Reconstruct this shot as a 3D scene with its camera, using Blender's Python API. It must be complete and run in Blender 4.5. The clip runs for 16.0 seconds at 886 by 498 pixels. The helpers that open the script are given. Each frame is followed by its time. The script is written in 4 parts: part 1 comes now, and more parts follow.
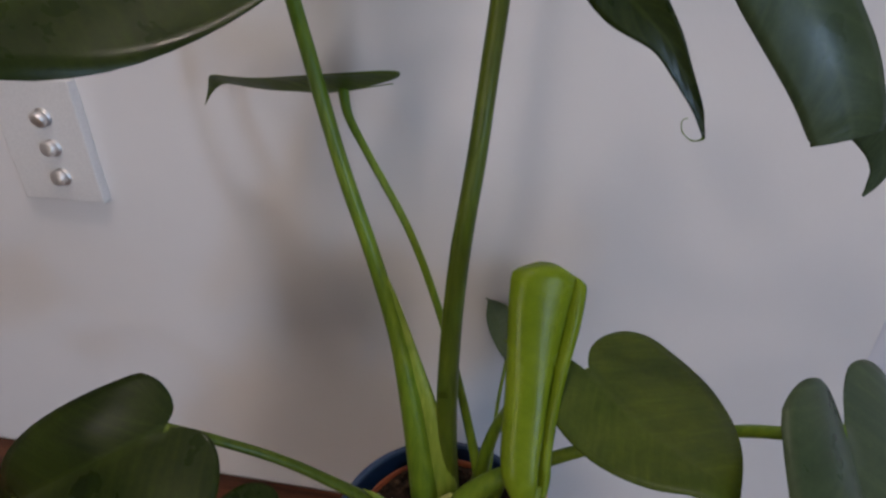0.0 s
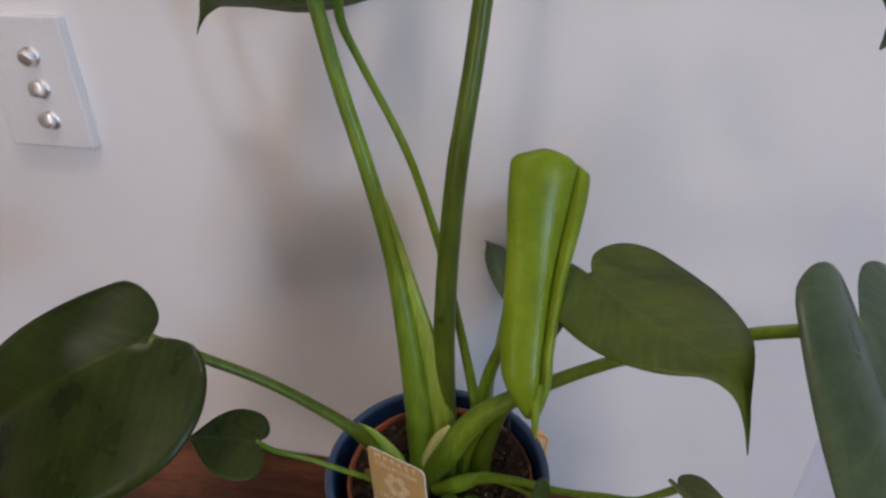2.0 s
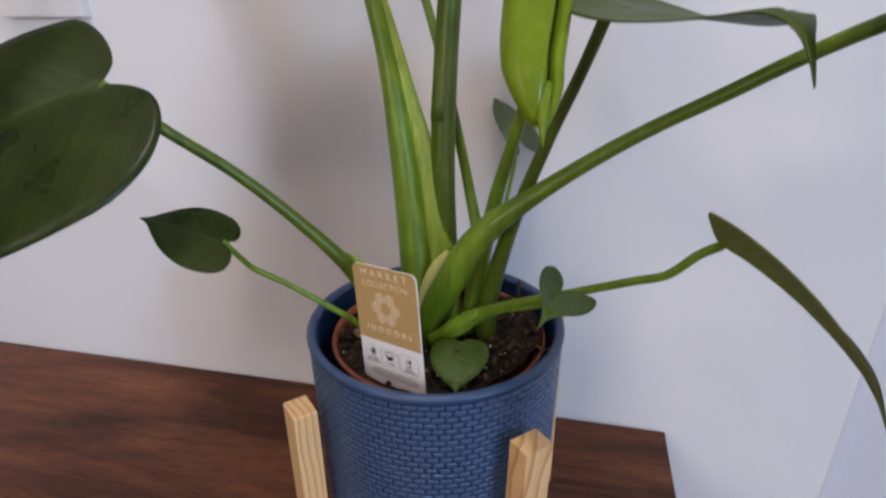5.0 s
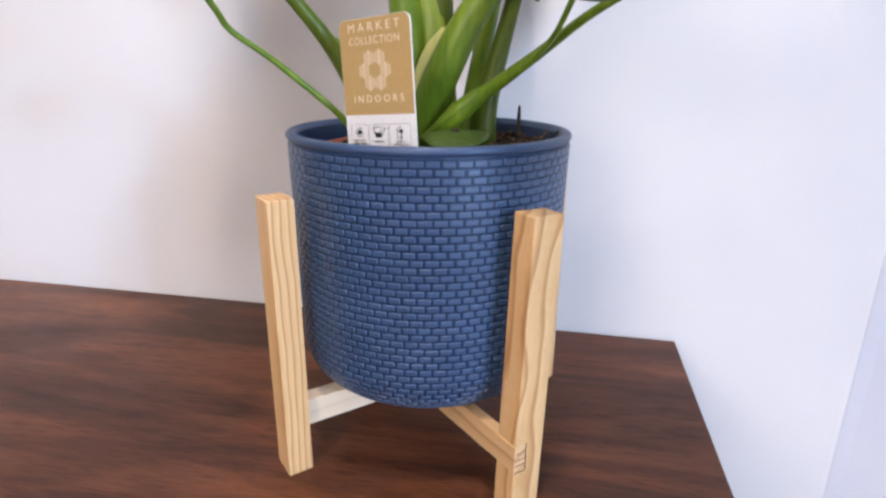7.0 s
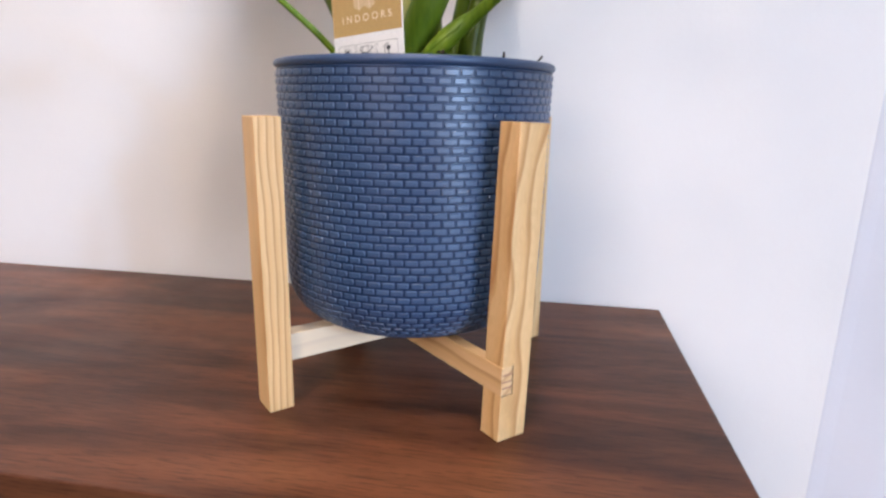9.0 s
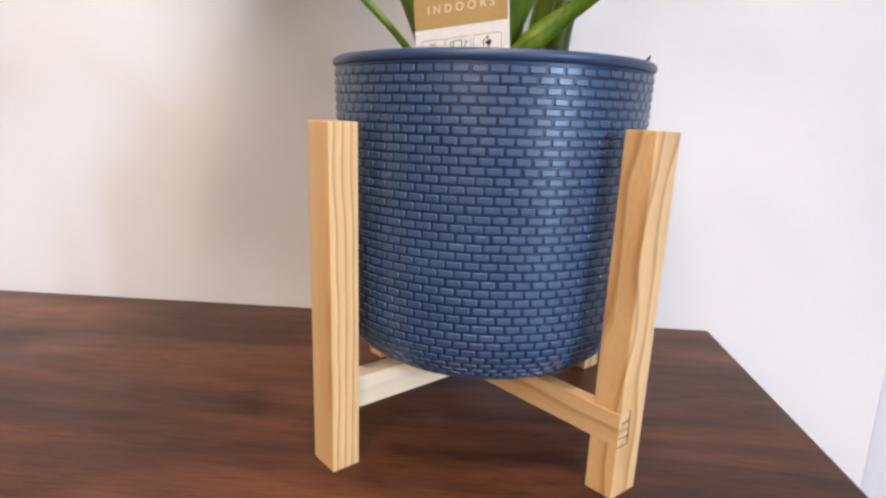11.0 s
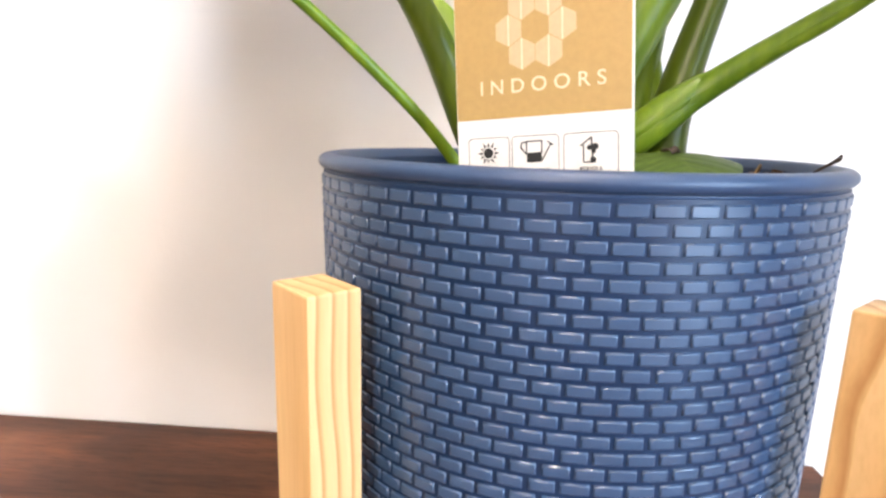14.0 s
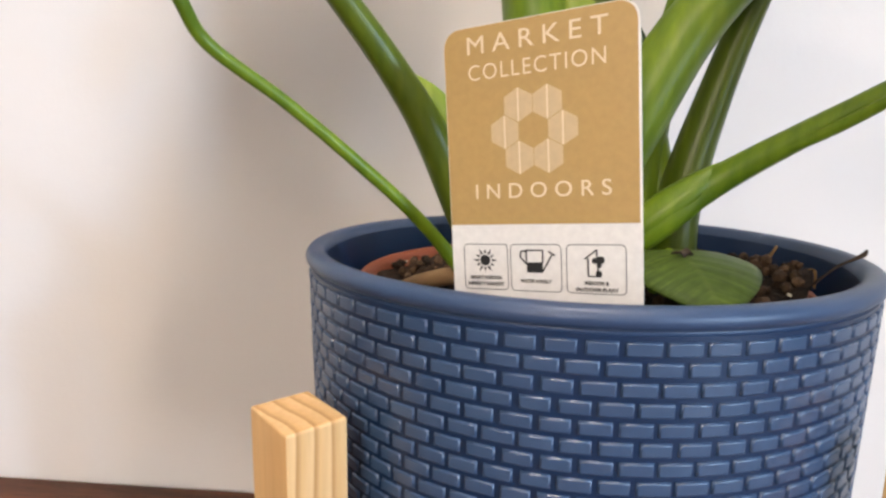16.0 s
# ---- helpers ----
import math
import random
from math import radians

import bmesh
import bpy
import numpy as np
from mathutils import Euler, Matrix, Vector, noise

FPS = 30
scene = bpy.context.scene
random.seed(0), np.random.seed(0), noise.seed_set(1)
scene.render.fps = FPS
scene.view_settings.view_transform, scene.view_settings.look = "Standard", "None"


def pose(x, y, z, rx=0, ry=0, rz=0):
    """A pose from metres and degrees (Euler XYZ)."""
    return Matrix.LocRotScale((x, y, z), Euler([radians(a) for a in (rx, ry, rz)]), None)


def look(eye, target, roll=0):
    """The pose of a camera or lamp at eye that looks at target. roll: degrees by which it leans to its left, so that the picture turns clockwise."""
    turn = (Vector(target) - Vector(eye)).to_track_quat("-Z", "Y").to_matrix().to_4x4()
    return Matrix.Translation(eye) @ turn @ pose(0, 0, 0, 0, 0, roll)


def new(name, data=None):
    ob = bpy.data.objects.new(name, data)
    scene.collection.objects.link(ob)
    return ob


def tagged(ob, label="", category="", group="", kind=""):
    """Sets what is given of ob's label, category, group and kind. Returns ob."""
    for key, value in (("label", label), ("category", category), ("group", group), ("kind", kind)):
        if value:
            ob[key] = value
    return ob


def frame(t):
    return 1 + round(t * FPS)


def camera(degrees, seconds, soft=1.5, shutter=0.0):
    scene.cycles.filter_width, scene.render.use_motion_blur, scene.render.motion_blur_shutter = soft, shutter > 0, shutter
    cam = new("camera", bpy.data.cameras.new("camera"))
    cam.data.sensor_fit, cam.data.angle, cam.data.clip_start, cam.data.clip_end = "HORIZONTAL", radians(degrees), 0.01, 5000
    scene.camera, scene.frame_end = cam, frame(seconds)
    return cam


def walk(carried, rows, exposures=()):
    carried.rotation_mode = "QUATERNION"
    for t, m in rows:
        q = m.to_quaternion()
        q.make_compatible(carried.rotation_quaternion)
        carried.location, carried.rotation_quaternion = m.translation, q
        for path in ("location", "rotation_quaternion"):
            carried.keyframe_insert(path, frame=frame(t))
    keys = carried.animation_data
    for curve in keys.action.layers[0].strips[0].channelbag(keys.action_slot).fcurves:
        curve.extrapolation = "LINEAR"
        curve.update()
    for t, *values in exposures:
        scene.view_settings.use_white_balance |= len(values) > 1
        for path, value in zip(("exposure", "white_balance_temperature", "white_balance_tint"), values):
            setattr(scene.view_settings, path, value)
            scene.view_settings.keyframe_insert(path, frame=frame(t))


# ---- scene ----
cam = camera(74.1, 16.0, 2.5, 0.4)
PATH = [
    (0, (0.126, -0.209, 0.616), (-0.199, 1.5, -0.372), -0.2),
    (0.5, (0.125, -0.208, 0.602), (-0.191, 1.503, -0.385), -0),
    (1, (0.128, -0.208, 0.588), (-0.189, 1.5, -0.403), -0.4),
    (1.5, (0.13, -0.213, 0.573), (-0.19, 1.501, -0.407), -0.3),
    (2, (0.13, -0.226, 0.559), (-0.193, 1.497, -0.405), -0.2),
    (2.5, (0.132, -0.238, 0.544), (-0.196, 1.493, -0.403), -0),
    (3, (0.134, -0.249, 0.514), (-0.195, 1.503, -0.393), -0),
    (3.2, (0.136, -0.251, 0.509), (-0.196, 1.497, -0.405), -0.2),
    (5.5, (0.148, -0.244, 0.369), (-0.257, 1.538, -0.444), -0.5),
    (6, (0.149, -0.239, 0.335), (-0.242, 1.548, -0.473), -0.2),
    (6.5, (0.147, -0.255, 0.287), (-0.222, 1.579, -0.42), 0.1),
    (7, (0.146, -0.271, 0.241), (-0.222, 1.594, -0.38), 0.5),
    (7.5, (0.15, -0.281, 0.213), (-0.209, 1.605, -0.348), 0.7),
    (8, (0.16, -0.29, 0.195), (-0.193, 1.609, -0.326), 0.5),
    (10.5, (0.093, -0.2676, 0.1745), (-0.115, 1.6665, -0.2957), 2.28),
    (11, (0.0713, -0.2517, 0.1748), (-0.0884, 1.689, -0.2807), 1.7),
    (11.5, (0.0646, -0.2318, 0.1781), (-0.0868, 1.7095, -0.2698), 1.22),
    (12, (0.0519, -0.2061, 0.1761), (-0.0376, 1.7531, -0.2181), 1.49),
    (12.5, (0.0511, -0.1815, 0.183), (-0.0783, 1.7737, -0.2125), 1.86),
    (13, (0.0449, -0.1584, 0.196), (-0.0979, 1.7907, -0.2274), 1.86),
    (13.5, (0.0399, -0.1419, 0.2035), (-0.0769, 1.808, -0.2213), 1.94),
    (14, (0.0409, -0.1293, 0.208), (-0.1058, 1.8242, -0.1832), 1.41),
    (14.5, (0.0401, -0.123, 0.2143), (-0.1256, 1.8332, -0.1658), 1),
    (15, (0.0362, -0.1217, 0.2215), (-0.1114, 1.8402, -0.1373), 1.39),
    (15.5, (0.0376, -0.1183, 0.2275), (-0.1077, 1.846, -0.1261), 0.85),
    (16, (0.042, -0.113, 0.2296), (-0.1231, 1.8528, -0.1039), 0.8),
]
EXPOSURES = [(0, -1.33, 5880, 17), (1.5, -0.99, 5880, 17), (2.2, -0.87, 5880, 17), (3, -0.67, 5830, 17), (5.5, -0.42, 5730, 17), (7, 0.20, 5730, 17), (8, 0.19, 5780, 17), (11, 0.24, 6230, 15), (12.5, 0.38, 6130, 14), (14.5, 0.98, 6280, 13), (16, 0.25, 6330, 13)]
walk(cam, [(t, look(eye, target, roll)) for t, eye, target, roll in PATH], EXPOSURES)

# ---------------------------------------------------------------- light
world = bpy.data.worlds.new("room_world")
scene.world = world
world.use_nodes = True
wn = world.node_tree.nodes
sky = wn.new("ShaderNodeTexSky")
sky.sky_type, sky.sun_disc = "NISHITA", False
sky.sun_elevation, sky.sun_rotation = radians(35), radians(110)
wn["Background"].inputs["Strength"].default_value = 0.12
world.node_tree.links.new(sky.outputs[0], wn["Background"].inputs["Color"])


def area_lamp(name, eye, target, width, height, watts, colour):
    data = bpy.data.lights.new(name, "AREA")
    data.shape, data.size, data.size_y = "RECTANGLE", width, height
    data.energy, data.color = watts, colour
    ob = new(name, data)
    ob.matrix_world = look(eye, target)
    return ob


WALL_Y, TRIM_X = 0.240, 0.409
FLOOR_Z, CEIL_Z = -0.75, 1.95
WEST_X, SOUTH_Y, EAST_X = -2.6, -4.9, 4.0
WIN_Y0, WIN_Y1, WIN_Z0, WIN_Z1 = -3.16, -2.78, 1.10, 1.75
WIN2_Y0, WIN2_Y1, WIN2_Z0 = -3.95, -3.30, -0.70

# daylight that comes through the far window and the glazed door
area_lamp("window_daylight", (EAST_X + 0.02, (WIN_Y0 + WIN_Y1) / 2, 1.42), (0.2, 0.1, 0.35), 0.24, 0.40, 74.0, (0.52, 0.75, 1.0))
area_lamp("glazed_door_daylight", (EAST_X + 0.02, (WIN2_Y0 + WIN2_Y1) / 2, 0.52), (0.2, 0.1, 0.30), 0.50, 2.10, 92.0, (0.58, 0.78, 1.0))
# warm lamps: a ceiling downlight over the plant, a broad shaded lamp, a table lamp and a floor lamp further back in the room
for name, spot_at, watts, radius in (("downlight", (0.14, -0.29, CEIL_Z - 0.03), 44.0, 0.035), ("downlight", (-0.30, -2.00, CEIL_Z - 0.03), 48.0, 0.14), ("shaded_lamp", (-0.30, -1.45, 0.66), 36.0, 0.26), ("table_lamp", (1.46, -2.05, 0.14), 10.0, 0.12), ("floor_lamp", (3.30, -2.37, 1.00), 12.0, 0.12)):
    data = bpy.data.lights.new(name, "POINT")
    data.energy, data.color, data.shadow_soft_size = watts, (1.0, 0.83, 0.66), radius
    new(name, data).location = spot_at


# ---------------------------------------------------------------- materials
def material(name, rough=0.5, metal=0.0, spec=0.5):
    m = bpy.data.materials.new(name)
    m.use_nodes = True
    nt = m.node_tree
    b = nt.nodes["Principled BSDF"]
    b.inputs["Roughness"].default_value = rough
    b.inputs["Metallic"].default_value = metal
    b.inputs["Specular IOR Level"].default_value = spec
    return m, nt, b


def node(nt, kind, **values):
    n = nt.nodes.new(kind)
    for key, value in values.items():
        n.inputs[key.replace("_", " ")].default_value = value
    return n


def mapped(nt, scale, source="Object"):
    tc = nt.nodes.new("ShaderNodeTexCoord")
    mp = nt.nodes.new("ShaderNodeMapping")
    mp.inputs["Scale"].default_value = scale
    nt.links.new(tc.outputs[source], mp.inputs[0])
    return mp.outputs[0]


def ramp(nt, source, stops):
    r = nt.nodes.new("ShaderNodeValToRGB")
    e = r.color_ramp.elements
    while len(e) < len(stops):
        e.new(0.5)
    for el, (at, col) in zip(e, stops):
        el.position, el.color = at, (*col, 1)
    nt.links.new(source, r.inputs[0])
    return r.outputs[0]


def mix(nt, a, b, fac, mode="MIX"):
    m = nt.nodes.new("ShaderNodeMix")
    m.data_type, m.blend_type = "RGBA", mode
    for sock, v in ((m.inputs[6], a), (m.inputs[7], b), (m.inputs[0], fac)):
        if isinstance(v, (int, float)):
            sock.default_value = v
        elif isinstance(v, tuple):
            sock.default_value = (*v, 1)
        else:
            nt.links.new(v, sock)
    return m.outputs[2]


def math_node(nt, op, a, b=None):
    m = nt.nodes.new("ShaderNodeMath")
    m.operation = op
    for sock, v in zip(m.inputs, (a, b)):
        if v is None:
            continue
        if isinstance(v, (int, float)):
            sock.default_value = v
        else:
            nt.links.new(v, sock)
    return m.outputs[0]


def bump(nt, b, height, strength, distance):
    n = nt.nodes.new("ShaderNodeBump")
    n.inputs["Strength"].default_value, n.inputs["Distance"].default_value = strength, distance
    nt.links.new(height, n.inputs["Height"])
    nt.links.new(n.outputs[0], b.inputs["Normal"])


def noise_tex(nt, vec, scale, detail=4.0, rough=0.55, dist=0.0):
    n = node(nt, "ShaderNodeTexNoise", Scale=scale, Detail=detail, Roughness=rough, Distortion=dist)
    nt.links.new(vec, n.inputs["Vector"])
    return n.outputs[0]


def paint_material(name, colour, rough, stain=0.05):
    m, nt, b = material(name, rough, 0, 0.3)
    v = mapped(nt, (1, 1, 1))
    big = noise_tex(nt, v, 5.0, 3)
    fine = noise_tex(nt, v, 90.0, 5)
    dark = tuple(c * (1 - stain) for c in colour)
    col = ramp(nt, big, [(0.3, dark), (0.7, colour)])
    nt.links.new(col, b.inputs["Base Color"])
    bump(nt, b, math_node(nt, "ADD", math_node(nt, "MULTIPLY", big, 3.0), math_node(nt, "MULTIPLY", fine, 0.35)), 0.45, 0.002)
    return m


def walnut_material():
    """Dark walnut print, streaks along x."""
    m, nt, b = material("walnut", 0.40, 0, 0.20)
    v = mapped(nt, (0.9, 6.0, 6.0))
    broad = noise_tex(nt, v, 2.6, 4, 0.6, 0.8)
    v2 = mapped(nt, (16.0, 230.0, 230.0))
    fine = noise_tex(nt, v2, 3.2, 6, 0.65, 0.3)
    v3 = mapped(nt, (1.8, 17.0, 17.0))
    mid = noise_tex(nt, v3, 3.0, 5, 0.6, 1.2)
    base = ramp(nt, broad, [(0.30, (0.036, 0.0135, 0.0070)), (0.45, (0.088, 0.0315, 0.0145)), (0.56, (0.146, 0.052, 0.0225)), (0.72, (0.205, 0.079, 0.034))])
    streak = ramp(nt, mid, [(0.36, (0.50, 0.48, 0.48)), (0.52, (1.0, 1.0, 1.0)), (0.75, (1.25, 1.2, 1.12))])
    pores = ramp(nt, fine, [(0.38, (0.42, 0.38, 0.36)), (0.50, (1, 1, 1))])
    col = mix(nt, mix(nt, base, streak, 0.58, "MULTIPLY"), pores, 0.75, "MULTIPLY")
    nt.links.new(col, b.inputs["Base Color"])
    smear = noise_tex(nt, mapped(nt, (5, 5, 5)), 3.0, 3)
    nt.links.new(ramp(nt, smear, [(0.3, (0.30,) * 3), (0.7, (0.42,) * 3)]), b.inputs["Roughness"])
    bump(nt, b, fine, 0.12, 0.0006)
    return m


def pine_material(name, axis, pale=1.0, rings=60.0, wander=3.6, along=0.045, heart=(0.0, 0.0, 0.0), tilt=0.0, figure=0.006):
    """Pale pine; growth lines run along the part's long axis, round the tree's heart."""
    m, nt, b = material(name, 0.5, 0, 0.35)
    oi = nt.nodes.new("ShaderNodeObjectInfo")
    tc = nt.nodes.new("ShaderNodeTexCoord")
    shift = nt.nodes.new("ShaderNodeVectorMath")
    shift.operation = "ADD"
    nt.links.new(tc.outputs["Object"], shift.inputs[0])
    off = nt.nodes.new("ShaderNodeCombineXYZ")
    for i, k in enumerate((0.055, 0.045, 0.037)):
        nt.links.new(math_node(nt, "ADD", math_node(nt, "MULTIPLY", oi.outputs["Random"], k), heart[i]), off.inputs[i])
    nt.links.new(off.outputs[0], shift.inputs[1])
    mp = nt.nodes.new("ShaderNodeMapping")
    mp.inputs["Rotation"].default_value = (radians(tilt), 0, 0)
    mp.inputs["Scale"].default_value = tuple(along if i == axis else 1.0 for i in range(3))
    # slow wander of the growth lines along the board
    slow = nt.nodes.new("ShaderNodeTexNoise")
    slow.inputs["Scale"].default_value, slow.inputs["Detail"].default_value = 34.0, 1.0
    stretch = nt.nodes.new("ShaderNodeMapping")
    stretch.inputs["Scale"].default_value = tuple(0.45 if i == axis else 1.0 for i in range(3))
    nt.links.new(shift.outputs[0], stretch.inputs[0])
    nt.links.new(stretch.outputs[0], slow.inputs["Vector"])
    bent = nt.nodes.new("ShaderNodeVectorMath")
    bent.operation = "MULTIPLY_ADD"
    nt.links.new(slow.outputs["Color"], bent.inputs[0])
    bent.inputs[1].default_value = (figure,) * 3
    nt.links.new(shift.outputs[0], bent.inputs[2])
    nt.links.new(bent.outputs[0], mp.inputs[0])
    w = node(nt, "ShaderNodeTexWave", Scale=rings, Distortion=wander, Detail=2.0, Detail_Scale=0.4, Detail_Roughness=0.5)
    w.wave_type, w.rings_direction, w.wave_profile = "RINGS", ("X", "Y", "Z")[axis], "SAW"
    nt.links.new(mp.outputs[0], w.inputs["Vector"])
    grain = noise_tex(nt, mp.outputs[0], 700.0, 4, 0.6)
    blotch = noise_tex(nt, mp.outputs[0], 60.0, 2, 0.5)
    col = ramp(nt, w.outputs[1], [(0.0, (0.78, 0.55, 0.28)), (0.62, (0.74, 0.48, 0.22)), (0.89, (0.52, 0.28, 0.105)), (1.0, (0.70, 0.46, 0.215))])
    col = mix(nt, col, ramp(nt, blotch, [(0.3, (0.88, 0.84, 0.78)), (0.7, (1.04, 1.02, 1.0))]), 0.8, "MULTIPLY")
    col = mix(nt, col, ramp(nt, grain, [(0.3, (0.86, 0.82, 0.76)), (0.6, (1, 1, 1))]), 0.6, "MULTIPLY")
    if pale > 1:
        col = mix(nt, col, (0.80, 0.70, 0.54), pale - 1)
    nt.links.new(col, b.inputs["Base Color"])
    bump(nt, b, grain, 0.12, 0.0004)
    return m


def plastic_material(name, colour, rough, vary=0.12, random_part=False, spec=0.5):
    m, nt, b = material(name, rough, 0, spec)
    v = mapped(nt, (1, 1, 1))
    n1 = noise_tex(nt, v, 35.0, 3)
    n2 = noise_tex(nt, v, 900.0, 3)
    col = ramp(nt, n1, [(0.3, tuple(c * (1 - vary) for c in colour)), (0.7, tuple(c * (1 + vary) for c in colour))])
    if random_part:
        geo = nt.nodes.new("ShaderNodeNewGeometry")
        oi = nt.nodes.new("ShaderNodeObjectInfo")
        both = math_node(nt, "FRACT", math_node(nt, "ADD", geo.outputs["Random Per Island"], oi.outputs["Random"]))
        col = mix(nt, col, ramp(nt, both, [(0.0, (0.90, 0.92, 0.95)), (1.0, (1.08, 1.06, 1.04))]), 1.0, "MULTIPLY")
    nt.links.new(col, b.inputs["Base Color"])
    nt.links.new(ramp(nt, n1, [(0.3, (rough * 0.85,) * 3), (0.7, (rough * 1.15,) * 3)]), b.inputs["Roughness"])
    bump(nt, b, n2, 0.02, 0.0002)
    return m


def leaf_material(name, dark, light, vein, rough, translucent, marks=1.0):
    """Blade green with pale midrib and side ribs that follow the blade's own coordinates."""
    m, nt, b = material(name, rough, 0, 0.20)
    uv = nt.nodes.new("ShaderNodeUVMap")
    sep = nt.nodes.new("ShaderNodeSeparateXYZ")
    nt.links.new(uv.outputs[0], sep.inputs[0])
    u, v = sep.outputs[0], math_node(nt, "ABSOLUTE", sep.outputs[1])
    # side ribs sweep forwards from the midrib
    wobble = noise_tex(nt, mapped(nt, (1, 1, 1)), 22.0, 2)
    sweep = math_node(nt, "SUBTRACT", u, math_node(nt, "MULTIPLY", v, 0.62))
    phase = math_node(nt, "ADD", math_node(nt, "MULTIPLY", sweep, 7.0), math_node(nt, "MULTIPLY", wobble, 0.9))
    saw = math_node(nt, "ABSOLUTE", math_node(nt, "SUBTRACT", math_node(nt, "FRACT", phase), 0.5))
    rib = ramp(nt, saw, [(0.0, (1, 1, 1)), (0.05, (0.25,) * 3), (0.14, (0, 0, 0))])
    mid = ramp(nt, v, [(0.0, (1, 1, 1)), (0.012, (0.8,) * 3), (0.03, (0, 0, 0))])
    ob = mapped(nt, (1, 1, 1))
    cloud = noise_tex(nt, ob, 28.0, 4)
    fine = noise_tex(nt, ob, 420.0, 4)
    oi = nt.nodes.new("ShaderNodeObjectInfo")
    col = ramp(nt, cloud, [(0.32, dark), (0.68, light)])
    col = mix(nt, col, ramp(nt, fine, [(0.35, (0.86,) * 3), (0.6, (1.06,) * 3)]), 0.8 * min(1.0, 0.15 + marks), "MULTIPLY")
    col = mix(nt, col, ramp(nt, oi.outputs["Random"], [(0, (0.88, 0.9, 0.9)), (1, (1.1, 1.06, 1.0))]), 1.0, "MULTIPLY")
    lane = nt.nodes.new("ShaderNodeCombineXYZ")
    nt.links.new(math_node(nt, "MULTIPLY", sweep, 26.0), lane.inputs[0])
    nt.links.new(math_node(nt, "MULTIPLY", sep.outputs[1], 3.5), lane.inputs[1])
    patch = noise_tex(nt, lane.outputs[0], 1.0, 3)
    col = mix(nt, col, ramp(nt, patch, [(0.35, (0.80, 0.80, 0.78)), (0.52, (1.0, 1.0, 1.0)), (0.70, (1.55, 1.45, 1.35))]), 0.8 * marks, "MULTIPLY")
    col = mix(nt, col, vein, math_node(nt, "MULTIPLY", rib, 0.07 * marks))
    col = mix(nt, col, vein, math_node(nt, "MULTIPLY", mid, 0.18))
    nt.links.new(ramp(nt, cloud, [(0.35, (rough * 0.75,) * 3), (0.65, (rough * 1.25,) * 3)]), b.inputs["Roughness"])
    nt.links.new(col, b.inputs["Base Color"])
    swell = ramp(nt, saw, [(0.0, (0, 0, 0)), (0.5, (1, 1, 1))])
    bump(nt, b, math_node(nt, "ADD", math_node(nt, "MULTIPLY", swell, 0.5), math_node(nt, "MULTIPLY", fine, 0.12 * min(1.0, 0.1 + marks))), 0.14 * (0.3 + 0.7 * marks), 0.0014)
    tr = nt.nodes.new("ShaderNodeBsdfTranslucent")
    nt.links.new(mix(nt, col, (1.6, 1.5, 0.5), 1.0, "MULTIPLY"), tr.inputs["Color"])
    ms = nt.nodes.new("ShaderNodeMixShader")
    ms.inputs[0].default_value = translucent
    nt.links.new(b.outputs[0], ms.inputs[1])
    nt.links.new(tr.outputs[0], ms.inputs[2])
    nt.links.new(ms.outputs[0], nt.nodes["Material Output"].inputs[0])
    return m


def stem_material(name, dark, light, rough=0.38):
    m, nt, b = material(name, rough, 0, 0.35)
    v = mapped(nt, (60, 60, 5))
    streak = noise_tex(nt, v, 4.0, 4)
    spots = noise_tex(nt, mapped(nt, (1, 1, 1)), 30.0, 3)
    col = mix(nt, ramp(nt, streak, [(0.3, dark), (0.7, light)]), ramp(nt, spots, [(0.3, (0.82, 0.86, 0.8)), (0.7, (1.1, 1.08, 1.0))]), 1.0, "MULTIPLY")
    nt.links.new(col, b.inputs["Base Color"])
    b.inputs["Subsurface Weight"].default_value = 0.0
    bump(nt, b, streak, 0.1, 0.0006)
    return m


def soil_material():
    m, nt, b = material("soil", 0.92, 0, 0.2)
    v = mapped(nt, (1, 1, 1))
    n1, n2 = noise_tex(nt, v, 260.0, 6, 0.7), noise_tex(nt, v, 60.0, 3)
    col = mix(nt, ramp(nt, n1, [(0.35, (0.006, 0.004, 0.003)), (0.55, (0.030, 0.018, 0.011)), (0.75, (0.085, 0.052, 0.030))]),
              ramp(nt, n2, [(0.3, (0.7,) * 3), (0.7, (1.3, 1.2, 1.1))]), 1.0, "MULTIPLY")
    nt.links.new(col, b.inputs["Base Color"])
    bump(nt, b, n1, 0.9, 0.003)
    return m


def grit_material(name, dark, light):
    m, nt, b = material(name, 0.85, 0, 0.2)
    geo = nt.nodes.new("ShaderNodeNewGeometry")
    nt.links.new(ramp(nt, geo.outputs["Random Per Island"], [(0, dark), (1, light)]), b.inputs["Base Color"])
    return m


def ink_material(name, colour, rough=0.45):
    m, nt, b = material(name, rough, 0, 0.4)
    n = noise_tex(nt, mapped(nt, (1, 1, 1)), 500.0, 2)
    nt.links.new(ramp(nt, n, [(0.3, tuple(c * 0.95 for c in colour)), (0.7, tuple(min(1, c * 1.04) for c in colour))]), b.inputs["Base Color"])
    return m


